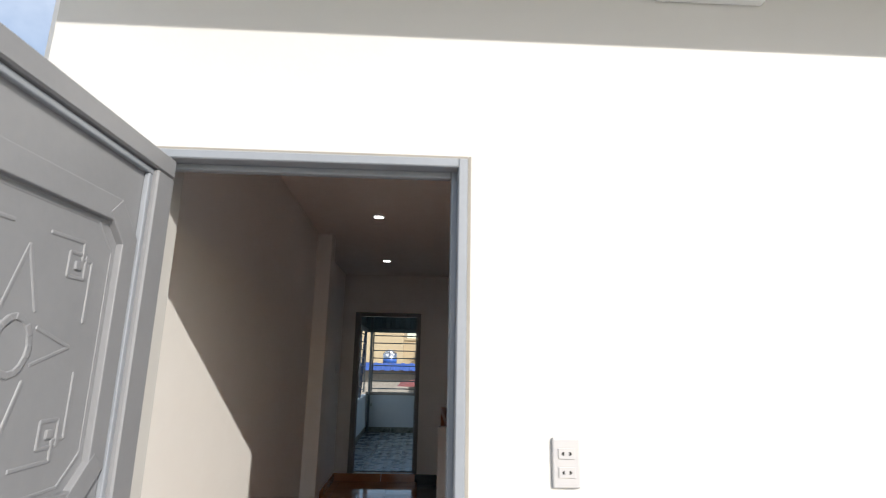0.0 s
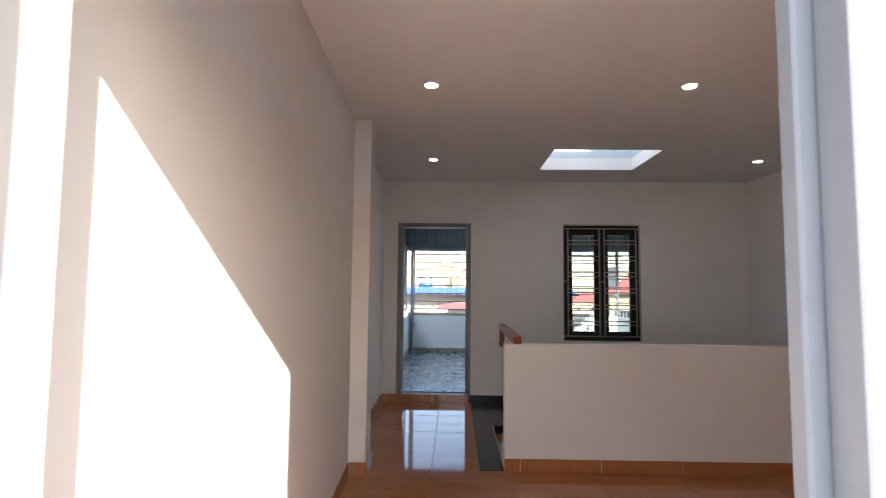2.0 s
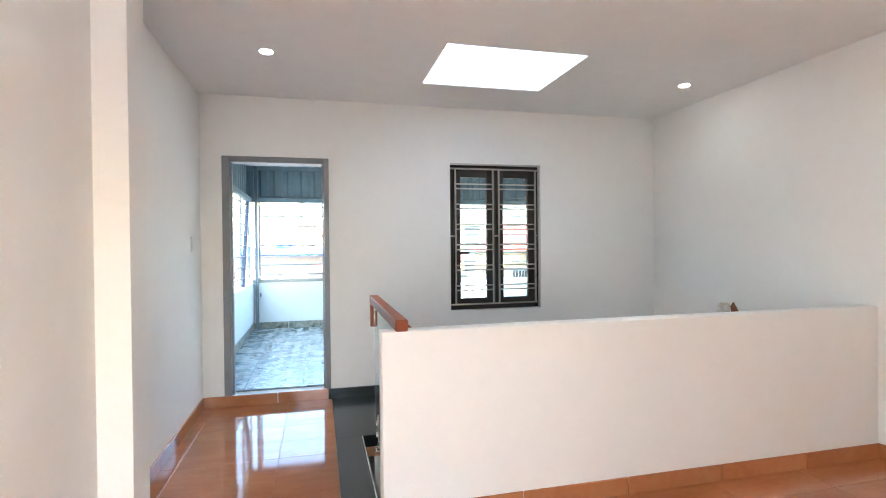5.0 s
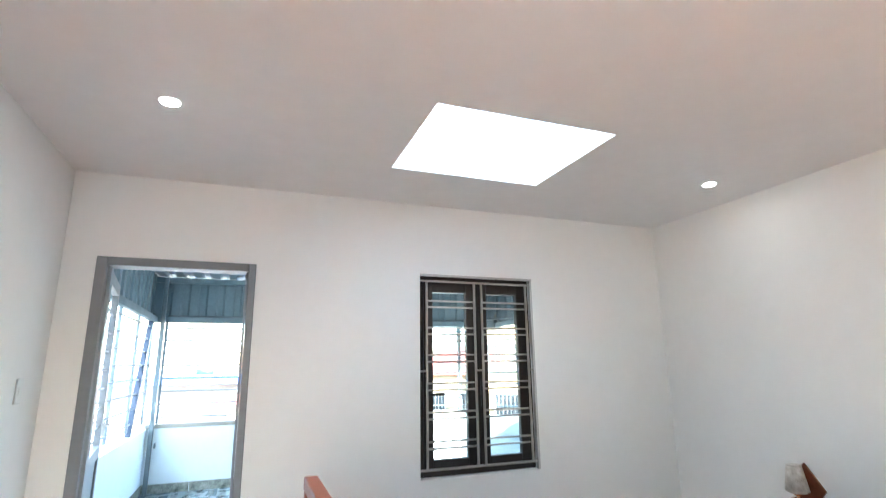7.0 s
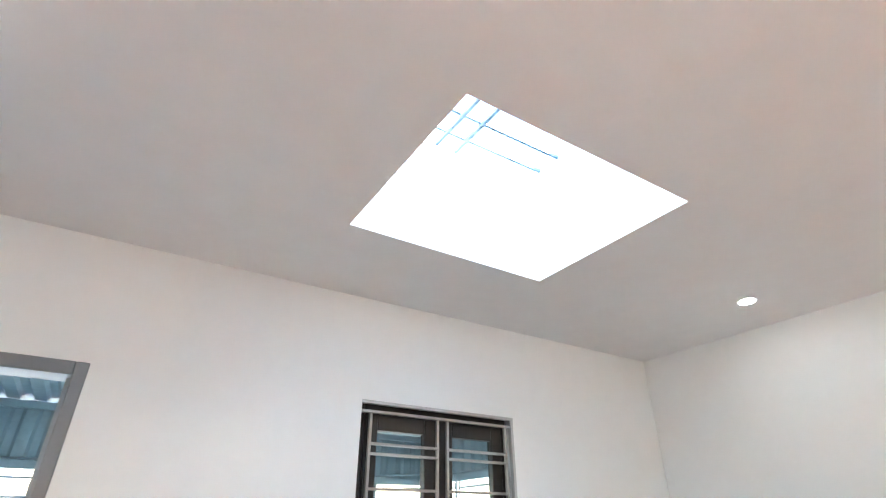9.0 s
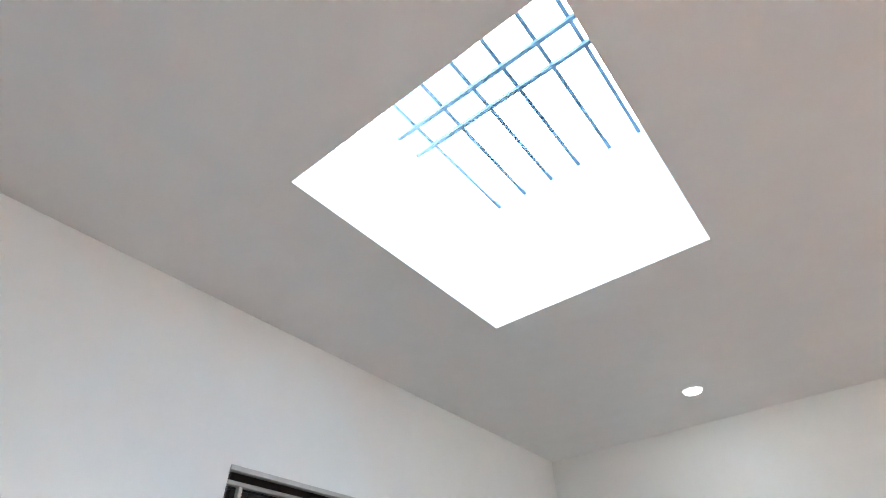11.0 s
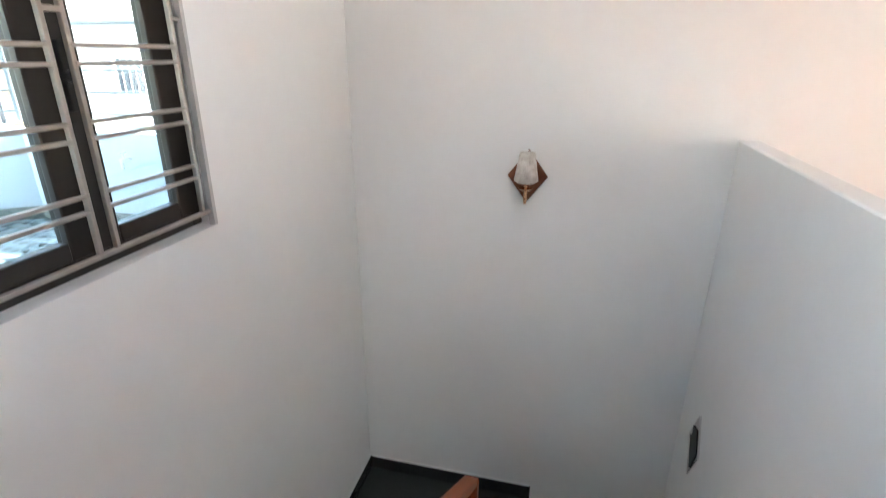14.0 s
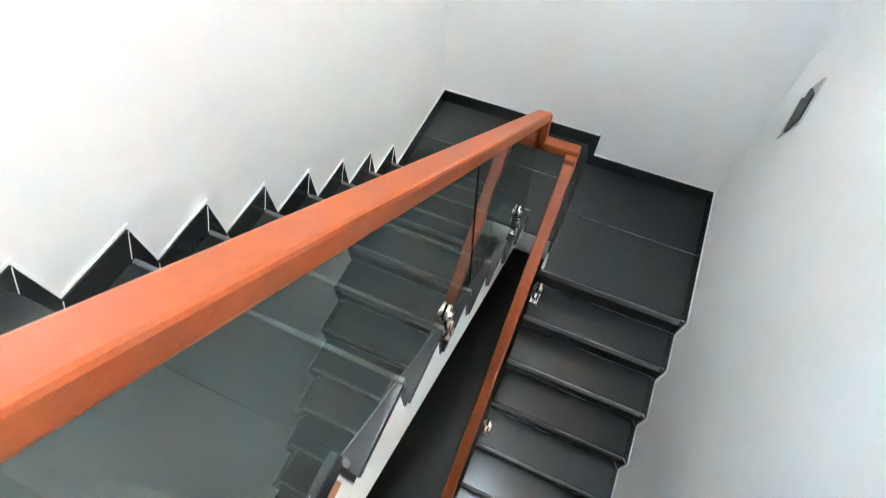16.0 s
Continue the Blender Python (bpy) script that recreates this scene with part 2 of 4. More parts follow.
# ---- building blocks ----
class Build:
    """Gathers boxes, bars and prisms into one mesh."""

    def __init__(self):
        self.bm = bmesh.new()

    def box(self, x0, x1, y0, y1, z0, z1):
        m = Matrix.LocRotScale(((x0 + x1) / 2, (y0 + y1) / 2, (z0 + z1) / 2), None, (abs(x1 - x0), abs(y1 - y0), abs(z1 - z0)))
        bmesh.ops.create_cube(self.bm, size=1, matrix=m)
        return self

    def bar(self, p, q, w, h, up=(0, 0, 1)):
        """A rectangular bar from p to q, w across and h along up."""
        p, q = Vector(p), Vector(q)
        d = (q - p).normalized()
        side = d.cross(Vector(up))
        side = side.normalized() if side.length > 1e-4 else Vector((1, 0, 0))
        top = side.cross(d).normalized()
        m = Matrix((side, d, top)).transposed().to_4x4()
        m.translation = (p + q) / 2
        bmesh.ops.create_cube(self.bm, size=1, matrix=m @ Matrix.Diagonal((w, (q - p).length, h, 1)))
        return self

    def rod(self, p, q, r, r2=None, seg=12):
        p, q = Vector(p), Vector(q)
        m = (q - p).to_track_quat("Z", "Y").to_matrix().to_4x4()
        m.translation = (p + q) / 2
        bmesh.ops.create_cone(self.bm, cap_ends=True, segments=seg, radius1=r, radius2=r if r2 is None else r2, depth=(q - p).length, matrix=m)
        return self

    def prism(self, points, axis, a, b):
        """A flat outline, pushed along an axis from a to b; the outline is (x, z) for y, (y, z) for x and (x, y) for z."""
        def at(u, v, w):
            return {"y": (u, w, v), "x": (w, u, v), "z": (u, v, w)}[axis]
        lo = [self.bm.verts.new(at(u, v, a)) for u, v in points]
        hi = [self.bm.verts.new(at(u, v, b)) for u, v in points]
        n = len(points)
        self.bm.faces.new(lo)
        self.bm.faces.new(hi[::-1])
        for i in range(n):
            self.bm.faces.new((lo[i], hi[i], hi[(i + 1) % n], lo[(i + 1) % n]))
        return self

    def islands(self):
        """The separate pieces, each in a builder of its own."""
        todo, found = set(self.bm.verts), []
        while todo:
            seed = todo.pop()
            piece, edge = {seed}, [seed]
            while edge:
                v = edge.pop()
                for e in v.link_edges:
                    o = e.other_vert(v)
                    if o not in piece:
                        piece.add(o)
                        edge.append(o)
            todo -= piece
            part, copied = Build(), {}
            for v in sorted(piece, key=lambda v: v.index):
                copied[v] = part.bm.verts.new(v.co)
            for f in self.bm.faces:
                if f.verts[0] in piece:
                    part.bm.faces.new([copied[v] for v in f.verts])
            found.append(part)
        self.bm.free()
        return found

    def make(self, name, mat, parent=None, bevel=0.0, smooth=False, segments=1, each=False):
        if each:
            self.bm.verts.index_update()
            made = [piece.make(name, mat, parent, bevel, smooth, segments) for piece in sorted(self.islands(), key=lambda p: tuple(round(c, 4) for c in next(iter(p.bm.verts)).co))]
            return made
        bm = self.bm
        bmesh.ops.recalc_face_normals(bm, faces=bm.faces)
        if bevel:
            sharp = [e for e in bm.edges if len(e.link_faces) == 2 and e.calc_face_angle(0) > 0.6]
            bmesh.ops.bevel(bm, geom=sharp, offset=bevel, segments=segments, affect="EDGES", profile=0.5, clamp_overlap=True)
        xs = [v.co for v in bm.verts]
        origin = Vector(((min(c.x for c in xs) + max(c.x for c in xs)) / 2, (min(c.y for c in xs) + max(c.y for c in xs)) / 2, min(c.z for c in xs)))
        bmesh.ops.translate(bm, verts=bm.verts, vec=-origin)
        me = bpy.data.meshes.new(name)
        bm.to_mesh(me)
        bm.free()
        me.materials.append(mat)
        if smooth:
            for f in me.polygons:
                f.use_smooth = len(f.vertices) == 4
        ob = new(name, me)
        ob.location = origin - (parent.matrix_basis.translation if parent else Vector())
        if parent:
            ob.parent = parent
        return ob


def group_of(name, at, label, category, group="", kind=""):
    ob = new(name)
    ob.location = at
    ob.empty_display_size = 0.1
    return tagged(ob, label, category, group, kind)


def structure(ob, label, category):
    return tagged(ob, label, category, kind="structure")


# ---- plan ----
WEST_S, WEST, WEST_N, EAST, EAST_S = -0.685, -0.834, -0.924, 3.403, 3.53
FRONT, FRONT_IN, NORTH, NORTH_OUT = 1.30, 1.51, 6.966, 7.09
CEILING, ROOF = 2.632, 2.76
HALF_S, HALF_N, HALF_X, HALF_Z = 4.795, 4.893, 0.312, 0.94
DEEP = -3.45
RISE, GOING = 0.196, 0.2585
NOSE_1, EDGE_1 = 0.70, 6.005        # upper flight: first edge, open side
NOSE_2, EDGE_2 = 2.385, 5.82         # lower flight
DROP, SKIRT = 0.06, 0.10             # step below the floor edge, height of the stair skirting
LAND = -8 * RISE - DROP
LAND_2 = -9 * RISE - DROP
DOOR_X0, DOOR_X1, DOOR_TOP = -0.754, 0.122, 2.12
WIN_X0, WIN_X1, WIN_Z0, WIN_Z1 = 1.227, 2.139, 0.732, 2.117
FD_X0, FD_X1, FD_TOP = -0.555, 0.258, 2.038
SKY_X0, SKY_X1, SKY_Y0, SKY_Y1, SKY_TOP = 0.841, 1.833, 5.513, 6.327, 3.30

# ---- shell of the house ----
structure(Build().box(-0.835, FD_X0, FRONT, FRONT_IN, -0.15, ROOF).box(FD_X1, 3.65, FRONT, FRONT + 0.10, -0.15, ROOF).box(FD_X1 + 0.09, 3.65, FRONT + 0.10, FRONT_IN, -0.15, ROOF).box(FD_X0, FD_X1, FRONT, FRONT + 0.10, FD_TOP, ROOF).box(FD_X0, FD_X1 + 0.09, FRONT + 0.10, FRONT_IN, FD_TOP + 0.16, ROOF)
          .make("wall_south", FACADE), "sunlit white painted outer wall with a doorway", "wall")
structure(Build().box(-1.02, WEST_N, FRONT_IN, NORTH_OUT, DEEP, CEILING).prism([(WEST_N, FRONT_IN), (WEST_S, FRONT_IN), (WEST, 4.66), (WEST_N, 4.66)], "z", -0.05, CEILING)
          .box(WEST_N, -0.706, 4.66, 4.86, -0.05, CEILING).make("wall_west", WALL), "white painted inner wall with shallow pilasters", "wall")
structure(Build().box(EAST_S, 3.65, FRONT_IN, NORTH_OUT, DEEP, CEILING).box(EAST, EAST_S, 4.39, NORTH_OUT, DEEP, CEILING)
          .make("wall_east", WALL), "white painted inner wall beside the stairs", "wall")
structure(Build().box(WEST_N, DOOR_X0, NORTH, NORTH_OUT, -0.15, CEILING).box(DOOR_X0, DOOR_X1, NORTH, NORTH_OUT, DOOR_TOP, CEILING).box(DOOR_X0, DOOR_X1, NORTH, NORTH_OUT, -0.15, 0.085)
          .box(DOOR_X1, WIN_X0, NORTH, NORTH_OUT, -0.15, CEILING).box(WIN_X0, WIN_X1, NORTH, NORTH_OUT, WIN_Z1, CEILING).box(WIN_X0, WIN_X1, NORTH, NORTH_OUT, -0.15, WIN_Z0)
          .box(WIN_X1, EAST, NORTH, NORTH_OUT, -0.15, CEILING).box(WEST_N, EAST, NORTH, NORTH_OUT, DEEP, -0.15)
          .make("wall_north", WALL), "white painted wall with a doorway and a barred window", "wall")
structure(Build().box(HALF_X, EAST, HALF_S, HALF_N, DEEP, HALF_Z).make("wall_half", WALL, bevel=0.006), "low white plastered wall guarding the stairwell", "wall")
structure(Build().box(HALF_X - 0.1, HALF_X, HALF_S, HALF_N, DEEP, -0.15).box(HALF_X - 0.1, HALF_X, HALF_N, 6.966, DEEP, -0.15).make("wall_stairwell", WALL), "white painted wall of the stairwell below the floor", "wall")
structure(Build().box(-1.02, SKY_X0, FRONT_IN, NORTH_OUT, CEILING, ROOF).box(SKY_X1, 3.65, FRONT_IN, NORTH_OUT, CEILING, ROOF).box(SKY_X0, SKY_X1, FRONT_IN, SKY_Y0, CEILING, ROOF)
          .box(SKY_X0, SKY_X1, SKY_Y1, NORTH_OUT, CEILING, ROOF).make("ceiling", CEIL), "white painted ceiling with a square skylight opening", "ceiling")
structure(Build().box(-0.84, 3.9, 0.64, FRONT_IN, ROOF + 0.003, ROOF + 0.12).make("roof_overhang", FACADE), "white concrete eave over the front door", "roof")
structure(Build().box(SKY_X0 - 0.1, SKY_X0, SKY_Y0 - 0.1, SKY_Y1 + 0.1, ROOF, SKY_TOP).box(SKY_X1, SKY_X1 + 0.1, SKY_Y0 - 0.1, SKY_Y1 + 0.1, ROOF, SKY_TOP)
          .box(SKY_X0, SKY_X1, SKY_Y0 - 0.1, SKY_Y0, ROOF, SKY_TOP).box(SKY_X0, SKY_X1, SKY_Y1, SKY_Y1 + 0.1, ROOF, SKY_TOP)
          .make("skylight_shaft", SHAFT_SKYLIT), "white plastered shaft of the open skylight, coloured with a blue-grey sky tint", "skylight")
floor = structure(Build().box(WEST_N, EAST_S, FRONT_IN, HALF_S, -0.15, -0.008).box(WEST_N, HALF_X, HALF_S, NORTH, -0.15, -0.008).box(HALF_X, NOSE_1 - 0.03, EDGE_1, NORTH, -0.15, -DROP - 0.023)
                  .box(FD_X0, FD_X1, FRONT, FRONT_IN, -0.15, -0.008).make("floor", GROUT), "glossy orange wood-look tiled floor", "floor")
structure(Build().box(-4.0, 6.5, -4.5, FRONT, -0.15, 0.0).make("terrace_floor", TERRACE), "bare concrete terrace outside the front door", "terrace")
structure(Build().box(-4.0, -3.9, -4.5, FRONT, 0, 0.9).box(6.4, 6.5, -4.5, FRONT, 0, 0.9).box(-3.9, 6.4, -4.5, -4.4, 0, 0.9).make("terrace_parapet", FACADE), "low white parapet round the terrace", "parapet")
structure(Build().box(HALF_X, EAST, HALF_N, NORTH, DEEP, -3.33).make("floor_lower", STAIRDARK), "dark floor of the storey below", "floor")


# ---- stairs ----
def stair_outline(x0, z0, sign, count, dx, dz):
    """The zigzag of a flight: (x, z) from the top edge down, pushed out by dx and dz."""
    pts = []
    for i in range(count):
        x, z = x0 + sign * GOING * i, z0 - RISE * i
        pts += [(x + sign * dx, z + dz), (x + sign * dx, z - RISE + dz)]
    return pts


def flight(x0, z0, sign, count, y0, y1, wall_y, wall_side, lead, tail, top_floor):
    run = sign * GOING * count
    low = z0 - RISE * count
    at = (x0 + run / 2, (y0 + y1) / 2, low)
    st = group_of("stair_flight", at, "flight of black granite steps with white painted underside", "stairs")
    line = stair_outline(x0, z0 - 0.022, sign, count, -0.02 * 1, 0)
    body = [(x0 - sign * 0.30, z0 - 0.022)] + line + [(x0 + run - sign * 0.02, low - 0.16 - 0.022), (x0 - sign * 0.30, z0 - 0.16 - 0.14)]
    Build().prism(body, "y", y0, y1).make("stringer", WALL, st)
    for i in range(count):
        x, z = x0 + sign * GOING * i, z0 - RISE * i
        Build().box(x - sign * 0.016, x - sign * 0.001, y0 - 0.004, y1, z - RISE, z - 0.022).make("riser", GRANITE, st)
        # nosing in the paler granite that carries the painted wall reflection
        nose = Build().box(x - sign * 0.0005, x + sign * 0.016, y0 - 0.008, y1, z - 0.055, z + 0.0005)
        nose.make("nosing", GRANITE_EDGE_SHEEN, st, bevel=0.004)
        if i:
            Build().box(x - sign * (GOING + 0.0), x - sign * 0.001, y0 - 0.010, y1, z - 0.021, z).make("tread", GRANITE, st, bevel=0.004)
    inner, outer = (wall_y - 0.014, wall_y) if wall_side > 0 else (wall_y, wall_y + 0.014)
    top = [(x0 - sign * lead, z0 + SKIRT)] + stair_outline(x0, z0, sign, count, 0.06, SKIRT) + [(x0 + run + sign * tail, low + SKIRT)]
    Build().prism(top + [(x0 + run + sign * tail, low - 0.02)] + stair_outline(x0, z0, sign, count, -0.03, -0.03)[::-1] + [(x0 - sign * lead, z0 - 0.03)], "y", inner, outer).make("skirting", GRANITE, st)
    rim = [(x0 - sign * lead, z0 + SKIRT + 0.009)] + stair_outline(x0, z0, sign, count, 0.075, SKIRT + 0.009) + [(x0 + run + sign * tail, low + SKIRT + 0.009)]
    Build().prism(rim + top[::-1], "y", inner + (0.008 if wall_side > 0 else 0), outer - (0 if wall_side > 0 else 0.008)).make("caulk_line", CAULK, st)
    face = inner - 0.0012 if wall_side > 0 else outer + 0.0012
    for i in range(count):
        x, z = x0 + sign * GOING * i, z0 - RISE * i
        Build().bar((x + sign * 0.006, face, z + 0.008), (x + sign * 0.057, face, z + SKIRT - 0.003), 0.0018, 0.0028, up=(0, 1, 0)).make("mitre_joint", CAULK, st)
        if i < count - 1:
            Build().bar((x + sign * 0.004, face, z - RISE + 0.004), (x + sign * 0.057, face, z - RISE + SKIRT - 0.003), 0.0018, 0.0028, up=(0, 1, 0)).make("mitre_joint", CAULK, st)
    return st


LAND_X = NOSE_1 + 7 * GOING
flight(NOSE_1, -DROP, 1, 8, EDGE_1, NORTH, NORTH, 1, 0.60, EAST - NOSE_1 - 8 * GOING + 0.0, True)
flight(NOSE_2, LAND_2, -1, 8, HALF_N, EDGE_2, HALF_N, -1, EAST - NOSE_2, 0.0, False)
landing = group_of("stair_landing", (3.0, 5.9, LAND_2 - 0.16), "black granite half landing with one step", "landing")
Build().box(LAND_X - 0.02, EAST, EDGE_2, NORTH, LAND - 0.18, LAND - 0.022).box(NOSE_2 + 0.02, EAST, HALF_N, EDGE_2, LAND_2 - 0.16, LAND_2 - 0.023).make("slab", WALL, landing, each=True)
Build().box(LAND_X - 0.014, 3.0, EDGE_2 - 0.01, NORTH, LAND - 0.021, LAND).make("slab_tile", GRANITE, landing, bevel=0.002)
Build().box(3.003, EAST, EDGE_2 - 0.01, NORTH, LAND - 0.021, LAND).make("slab_tile", GRANITE, landing, bevel=0.002)
Build().box(NOSE_2 + 0.001, 2.90, HALF_N, EDGE_2 - 0.02, LAND_2 - 0.021, LAND_2).make("slab_tile", GRANITE, landing, bevel=0.002)
Build().box(2.904, EAST, HALF_N, EDGE_2 - 0.02, LAND_2 - 0.021, LAND_2).make("slab_tile", GRANITE, landing, bevel=0.002)
Build().box(LAND_X + 0.01, EAST, EDGE_2 - 0.018, EDGE_2 - 0.002, LAND_2, LAND - 0.022).make("riser", GRANITE, landing)
Build().box(EAST - 0.014, EAST, EDGE_2 + 0.0, NORTH - 0.014, LAND, LAND + SKIRT).box(EAST - 0.014, EAST, HALF_N + 0.014, EDGE_2 - 0.02, LAND_2, LAND_2 + SKIRT).box(EAST - 0.014, EAST, EDGE_2 - 0.06, EDGE_2, LAND_2 + SKIRT, LAND + SKIRT).make("skirting", GRANITE, landing)
Build().box(EAST - 0.006, EAST, EDGE_2 - 0.052, NORTH - 0.014, LAND + SKIRT, LAND + SKIRT + 0.009).box(EAST - 0.006, EAST, HALF_N + 0.014, EDGE_2 - 0.04, LAND_2 + SKIRT, LAND_2 + SKIRT + 0.009).make("caulk_line", CAULK, landing)
Build().box(3.0, 3.003, EDGE_2 - 0.005, NORTH - 0.014, LAND - 0.02, LAND - 0.0008).box(2.9, 2.904, HALF_N + 0.014, EDGE_2 - 0.025, LAND_2 - 0.02, LAND_2 - 0.0008).make("joint", STEEL_PAINT, landing, each=True)
# granite border of the stairhead
head = group_of("stairhead_border", (0.4, 6.4, 0), "polished black granite border at the stairhead", "floor border")
Build().box(0.13, HALF_X, HALF_S, EDGE_1 - 0.002, -0.008, 0.003).make("slab_tile", GRANITE, head)
Build().box(0.13, NOSE_1 + 0.014, EDGE_1 - 0.002, NORTH, -DROP - 0.021, 0.003).make("slab_tile", GRANITE, head, bevel=0.003)
Build().box(0.13, NOSE_1 - 0.6, NORTH - 0.014, NORTH, 0.003, 0.09).box(NOSE_1 - 0.6, 0.69, NORTH - 0.013, NORTH, SKIRT - DROP + 0.001, 0.09).make("skirting", GRANITE, head)
Build().box(HALF_X, HALF_X + 0.006, HALF_N, EDGE_1, -0.15, 0.003).make("edge_slab", WALL, head)

# ---- guard of wood, glass and steel ----
RX, RY, RZ = 0.41, 6.02, 0.945     # corner of the rail, axis height
SLOPE = RISE / GOING
END_X = 2.46
END_Z = RZ - SLOPE * (END_X - RX)
RY2 = 5.845
guard = group_of("stair_guard", (RX, RY, 0), "orange wooden handrail on green glass panels with chrome clamps", "handrail")
Build().bar((RX, HALF_S - 0.015, RZ + 0.022), (RX, RY + 0.028, RZ + 0.022), 0.062, 0.058).make("handrail", WOOD, guard, bevel=0.008, segments=2)
Build().bar((RX - 0.005, RY + 0.006, RZ - 0.012), (END_X, RY + 0.006, END_Z), 0.068, 0.046).make("handrail", WOOD, guard, bevel=0.008, segments=2)
Build().box(RX - 0.029, RX + 0.029, RY - 0.027, RY + 0.027, RZ - 0.17, RZ - 0.008).make("handrail", WOOD, guard, bevel=0.006)
Build().box(END_X - 0.03, END_X + 0.03, RY - 0.03, RY + 0.03, END_Z - 0.20, END_Z - 0.0).make("handrail", WOOD, guard, bevel=0.006)
Z2 = END_Z - 0.17
Build().bar((END_X, RY + 0.028, Z2), (END_X, RY2 - 0.03, Z2), 0.06, 0.058).make("handrail", WOOD, guard, bevel=0.006)
X2 = END_X - 0.035
LOW2 = Z2 - 0.05 - SLOPE * (X2 - 0.45)
Build().bar((X2, RY2, Z2 - 0.05), (0.45, RY2, LOW2), 0.06, 0.058).make("handrail", WOOD, guard, bevel=0.008, segments=2)
Build().box(X2 - 0.028, X2 + 0.03, RY2 - 0.029, RY2 + 0.029, Z2 - 0.12, Z2).make("handrail", WOOD, guard, bevel=0.005)


def pane(outline, axis, a, b, mat, parent, name="glass_panel"):
    ob = Build().prism(outline, axis, a, b).make(name, mat, parent)
    ob.visible_shadow = False
    return ob


pane([(HALF_N + 0.02, 0.07), (RY - 0.05, 0.07), (RY - 0.05, RZ - 0.03), (HALF_N + 0.02, RZ - 0.03)], "x", RX - 0.005, RX + 0.005, GLASS, guard)
for a, b in ((RX + 0.06, 1.50), (1.515, END_X - 0.05)):
    pane([(a, RZ - SLOPE * (a - RX) - 0.035), (b, RZ - SLOPE * (b - RX) - 0.035), (b, RZ - SLOPE * (b - RX) - 0.782), (a, RZ - SLOPE * (a - RX) - 0.782)], "y", RY - 0.005, RY + 0.005, GLASS, guard)
for a, b in ((0.50, 1.50), (1.515, X2 - 0.04)):
    pane([(a, LOW2 + SLOPE * (a - 0.45) - 0.03), (b, LOW2 + SLOPE * (b - 0.45) - 0.03), (b, LOW2 + SLOPE * (b - 0.45) - 0.80), (a, LOW2 + SLOPE * (a - 0.45) - 0.80)], "y", RY2 - 0.005, RY2 + 0.005, GLASS, guard)


def clamp(x, y, z, parent, along=(1, 0, 0)):
    """A chrome glass clamp: foot plate, post, and two jaws with bolts."""
    a = Vector(along)
    s = Vector((0, 0, 1)).cross(a)
    c = Vector((x, y, z))
    b = Build()
    b.box(c.x - 0.03, c.x + 0.03, c.y - 0.026, c.y + 0.026, c.z, c.z + 0.010)
    b.rod(c + Vector((0, 0, 0.012)), c + Vector((0, 0, 0.07)), 0.018)
    for k in (-1, 1):
        p = c + s * (0.014 * k) + Vector((0, 0, 0.15))
        b.bar(p - Vector((0, 0, 0.09)), p + Vector((0, 0, 0.055)), 0.055, 0.013, up=s)
        for h in (-0.045, 0.03):
            q = p + Vector((0, 0, h))
            b.rod(q, q + s * (0.016 * k), 0.017)
        b.rod(p + Vector((0, 0, 0.055)) - s * 0.006, p + Vector((0, 0, 0.055)) + s * 0.006, 0.0275)
    return b.make("clamp", CHROME, parent, bevel=0.0015)


for y in (5.12, 5.72):
    clamp(RX, y, 0.003, guard, (0, 1, 0))
for x, i in ((0.53, 0), (1.28, 3), (2.20, 6)):
    clamp(x, RY, -RISE * i - DROP if i else 0.003, guard)
for x, i in ((2.25, 1), (1.45, 4), (0.90, 6)):
    clamp(x, RY2 - 0.055, LAND_2 - RISE * i, guard)


# ---- window with grille ----
win = structure(group_of("window_1", (1.683, NORTH, WIN_Z0), "dark brown two-sash window behind a steel grille", "window"), "", "")
W, H = WIN_X1 - WIN_X0, WIN_Z1 - WIN_Z0
yf = NORTH + 0.065
Build().box(WIN_X0, WIN_X0 + 0.045, yf, yf + 0.055, WIN_Z0, WIN_Z1).box(WIN_X1 - 0.045, WIN_X1, yf, yf + 0.055, WIN_Z0, WIN_Z1).box(WIN_X0 + 0.045, WIN_X1 - 0.045, yf, yf + 0.055, WIN_Z1 - 0.05, WIN_Z1) \
    .box(WIN_X0 + 0.045, WIN_X1 - 0.045, yf, yf + 0.055, WIN_Z0, WIN_Z0 + 0.05).make("frame", BROWN, win, bevel=0.003, each=True)
for a, b, g0, g1 in ((0.047, 0.458, 0.114, 0.378), (0.462, W - 0.047, 0.545, 0.80)):
    z0, z1 = WIN_Z0 + 0.052, WIN_Z1 - 0.052
    q0, q1 = WIN_Z0 + 0.108, WIN_Z1 - 0.125
    Build().box(WIN_X0 + a, WIN_X0 + g0, yf - 0.012, yf + 0.035, z0, z1).box(WIN_X0 + g1, WIN_X0 + b, yf - 0.012, yf + 0.035, z0, z1) \
        .box(WIN_X0 + g0, WIN_X0 + g1, yf - 0.012, yf + 0.035, z0, q0).box(WIN_X0 + g0, WIN_X0 + g1, yf - 0.012, yf + 0.035, q1, z1).make("sash", BROWN, win, bevel=0.004, each=True)
    gl = Build().box(WIN_X0 + g0 - 0.004, WIN_X0 + g1 + 0.004, yf + 0.010, yf + 0.016, q0 - 0.004, q1 + 0.004).make("pane", PANE, win)
    gl.visible_shadow = False
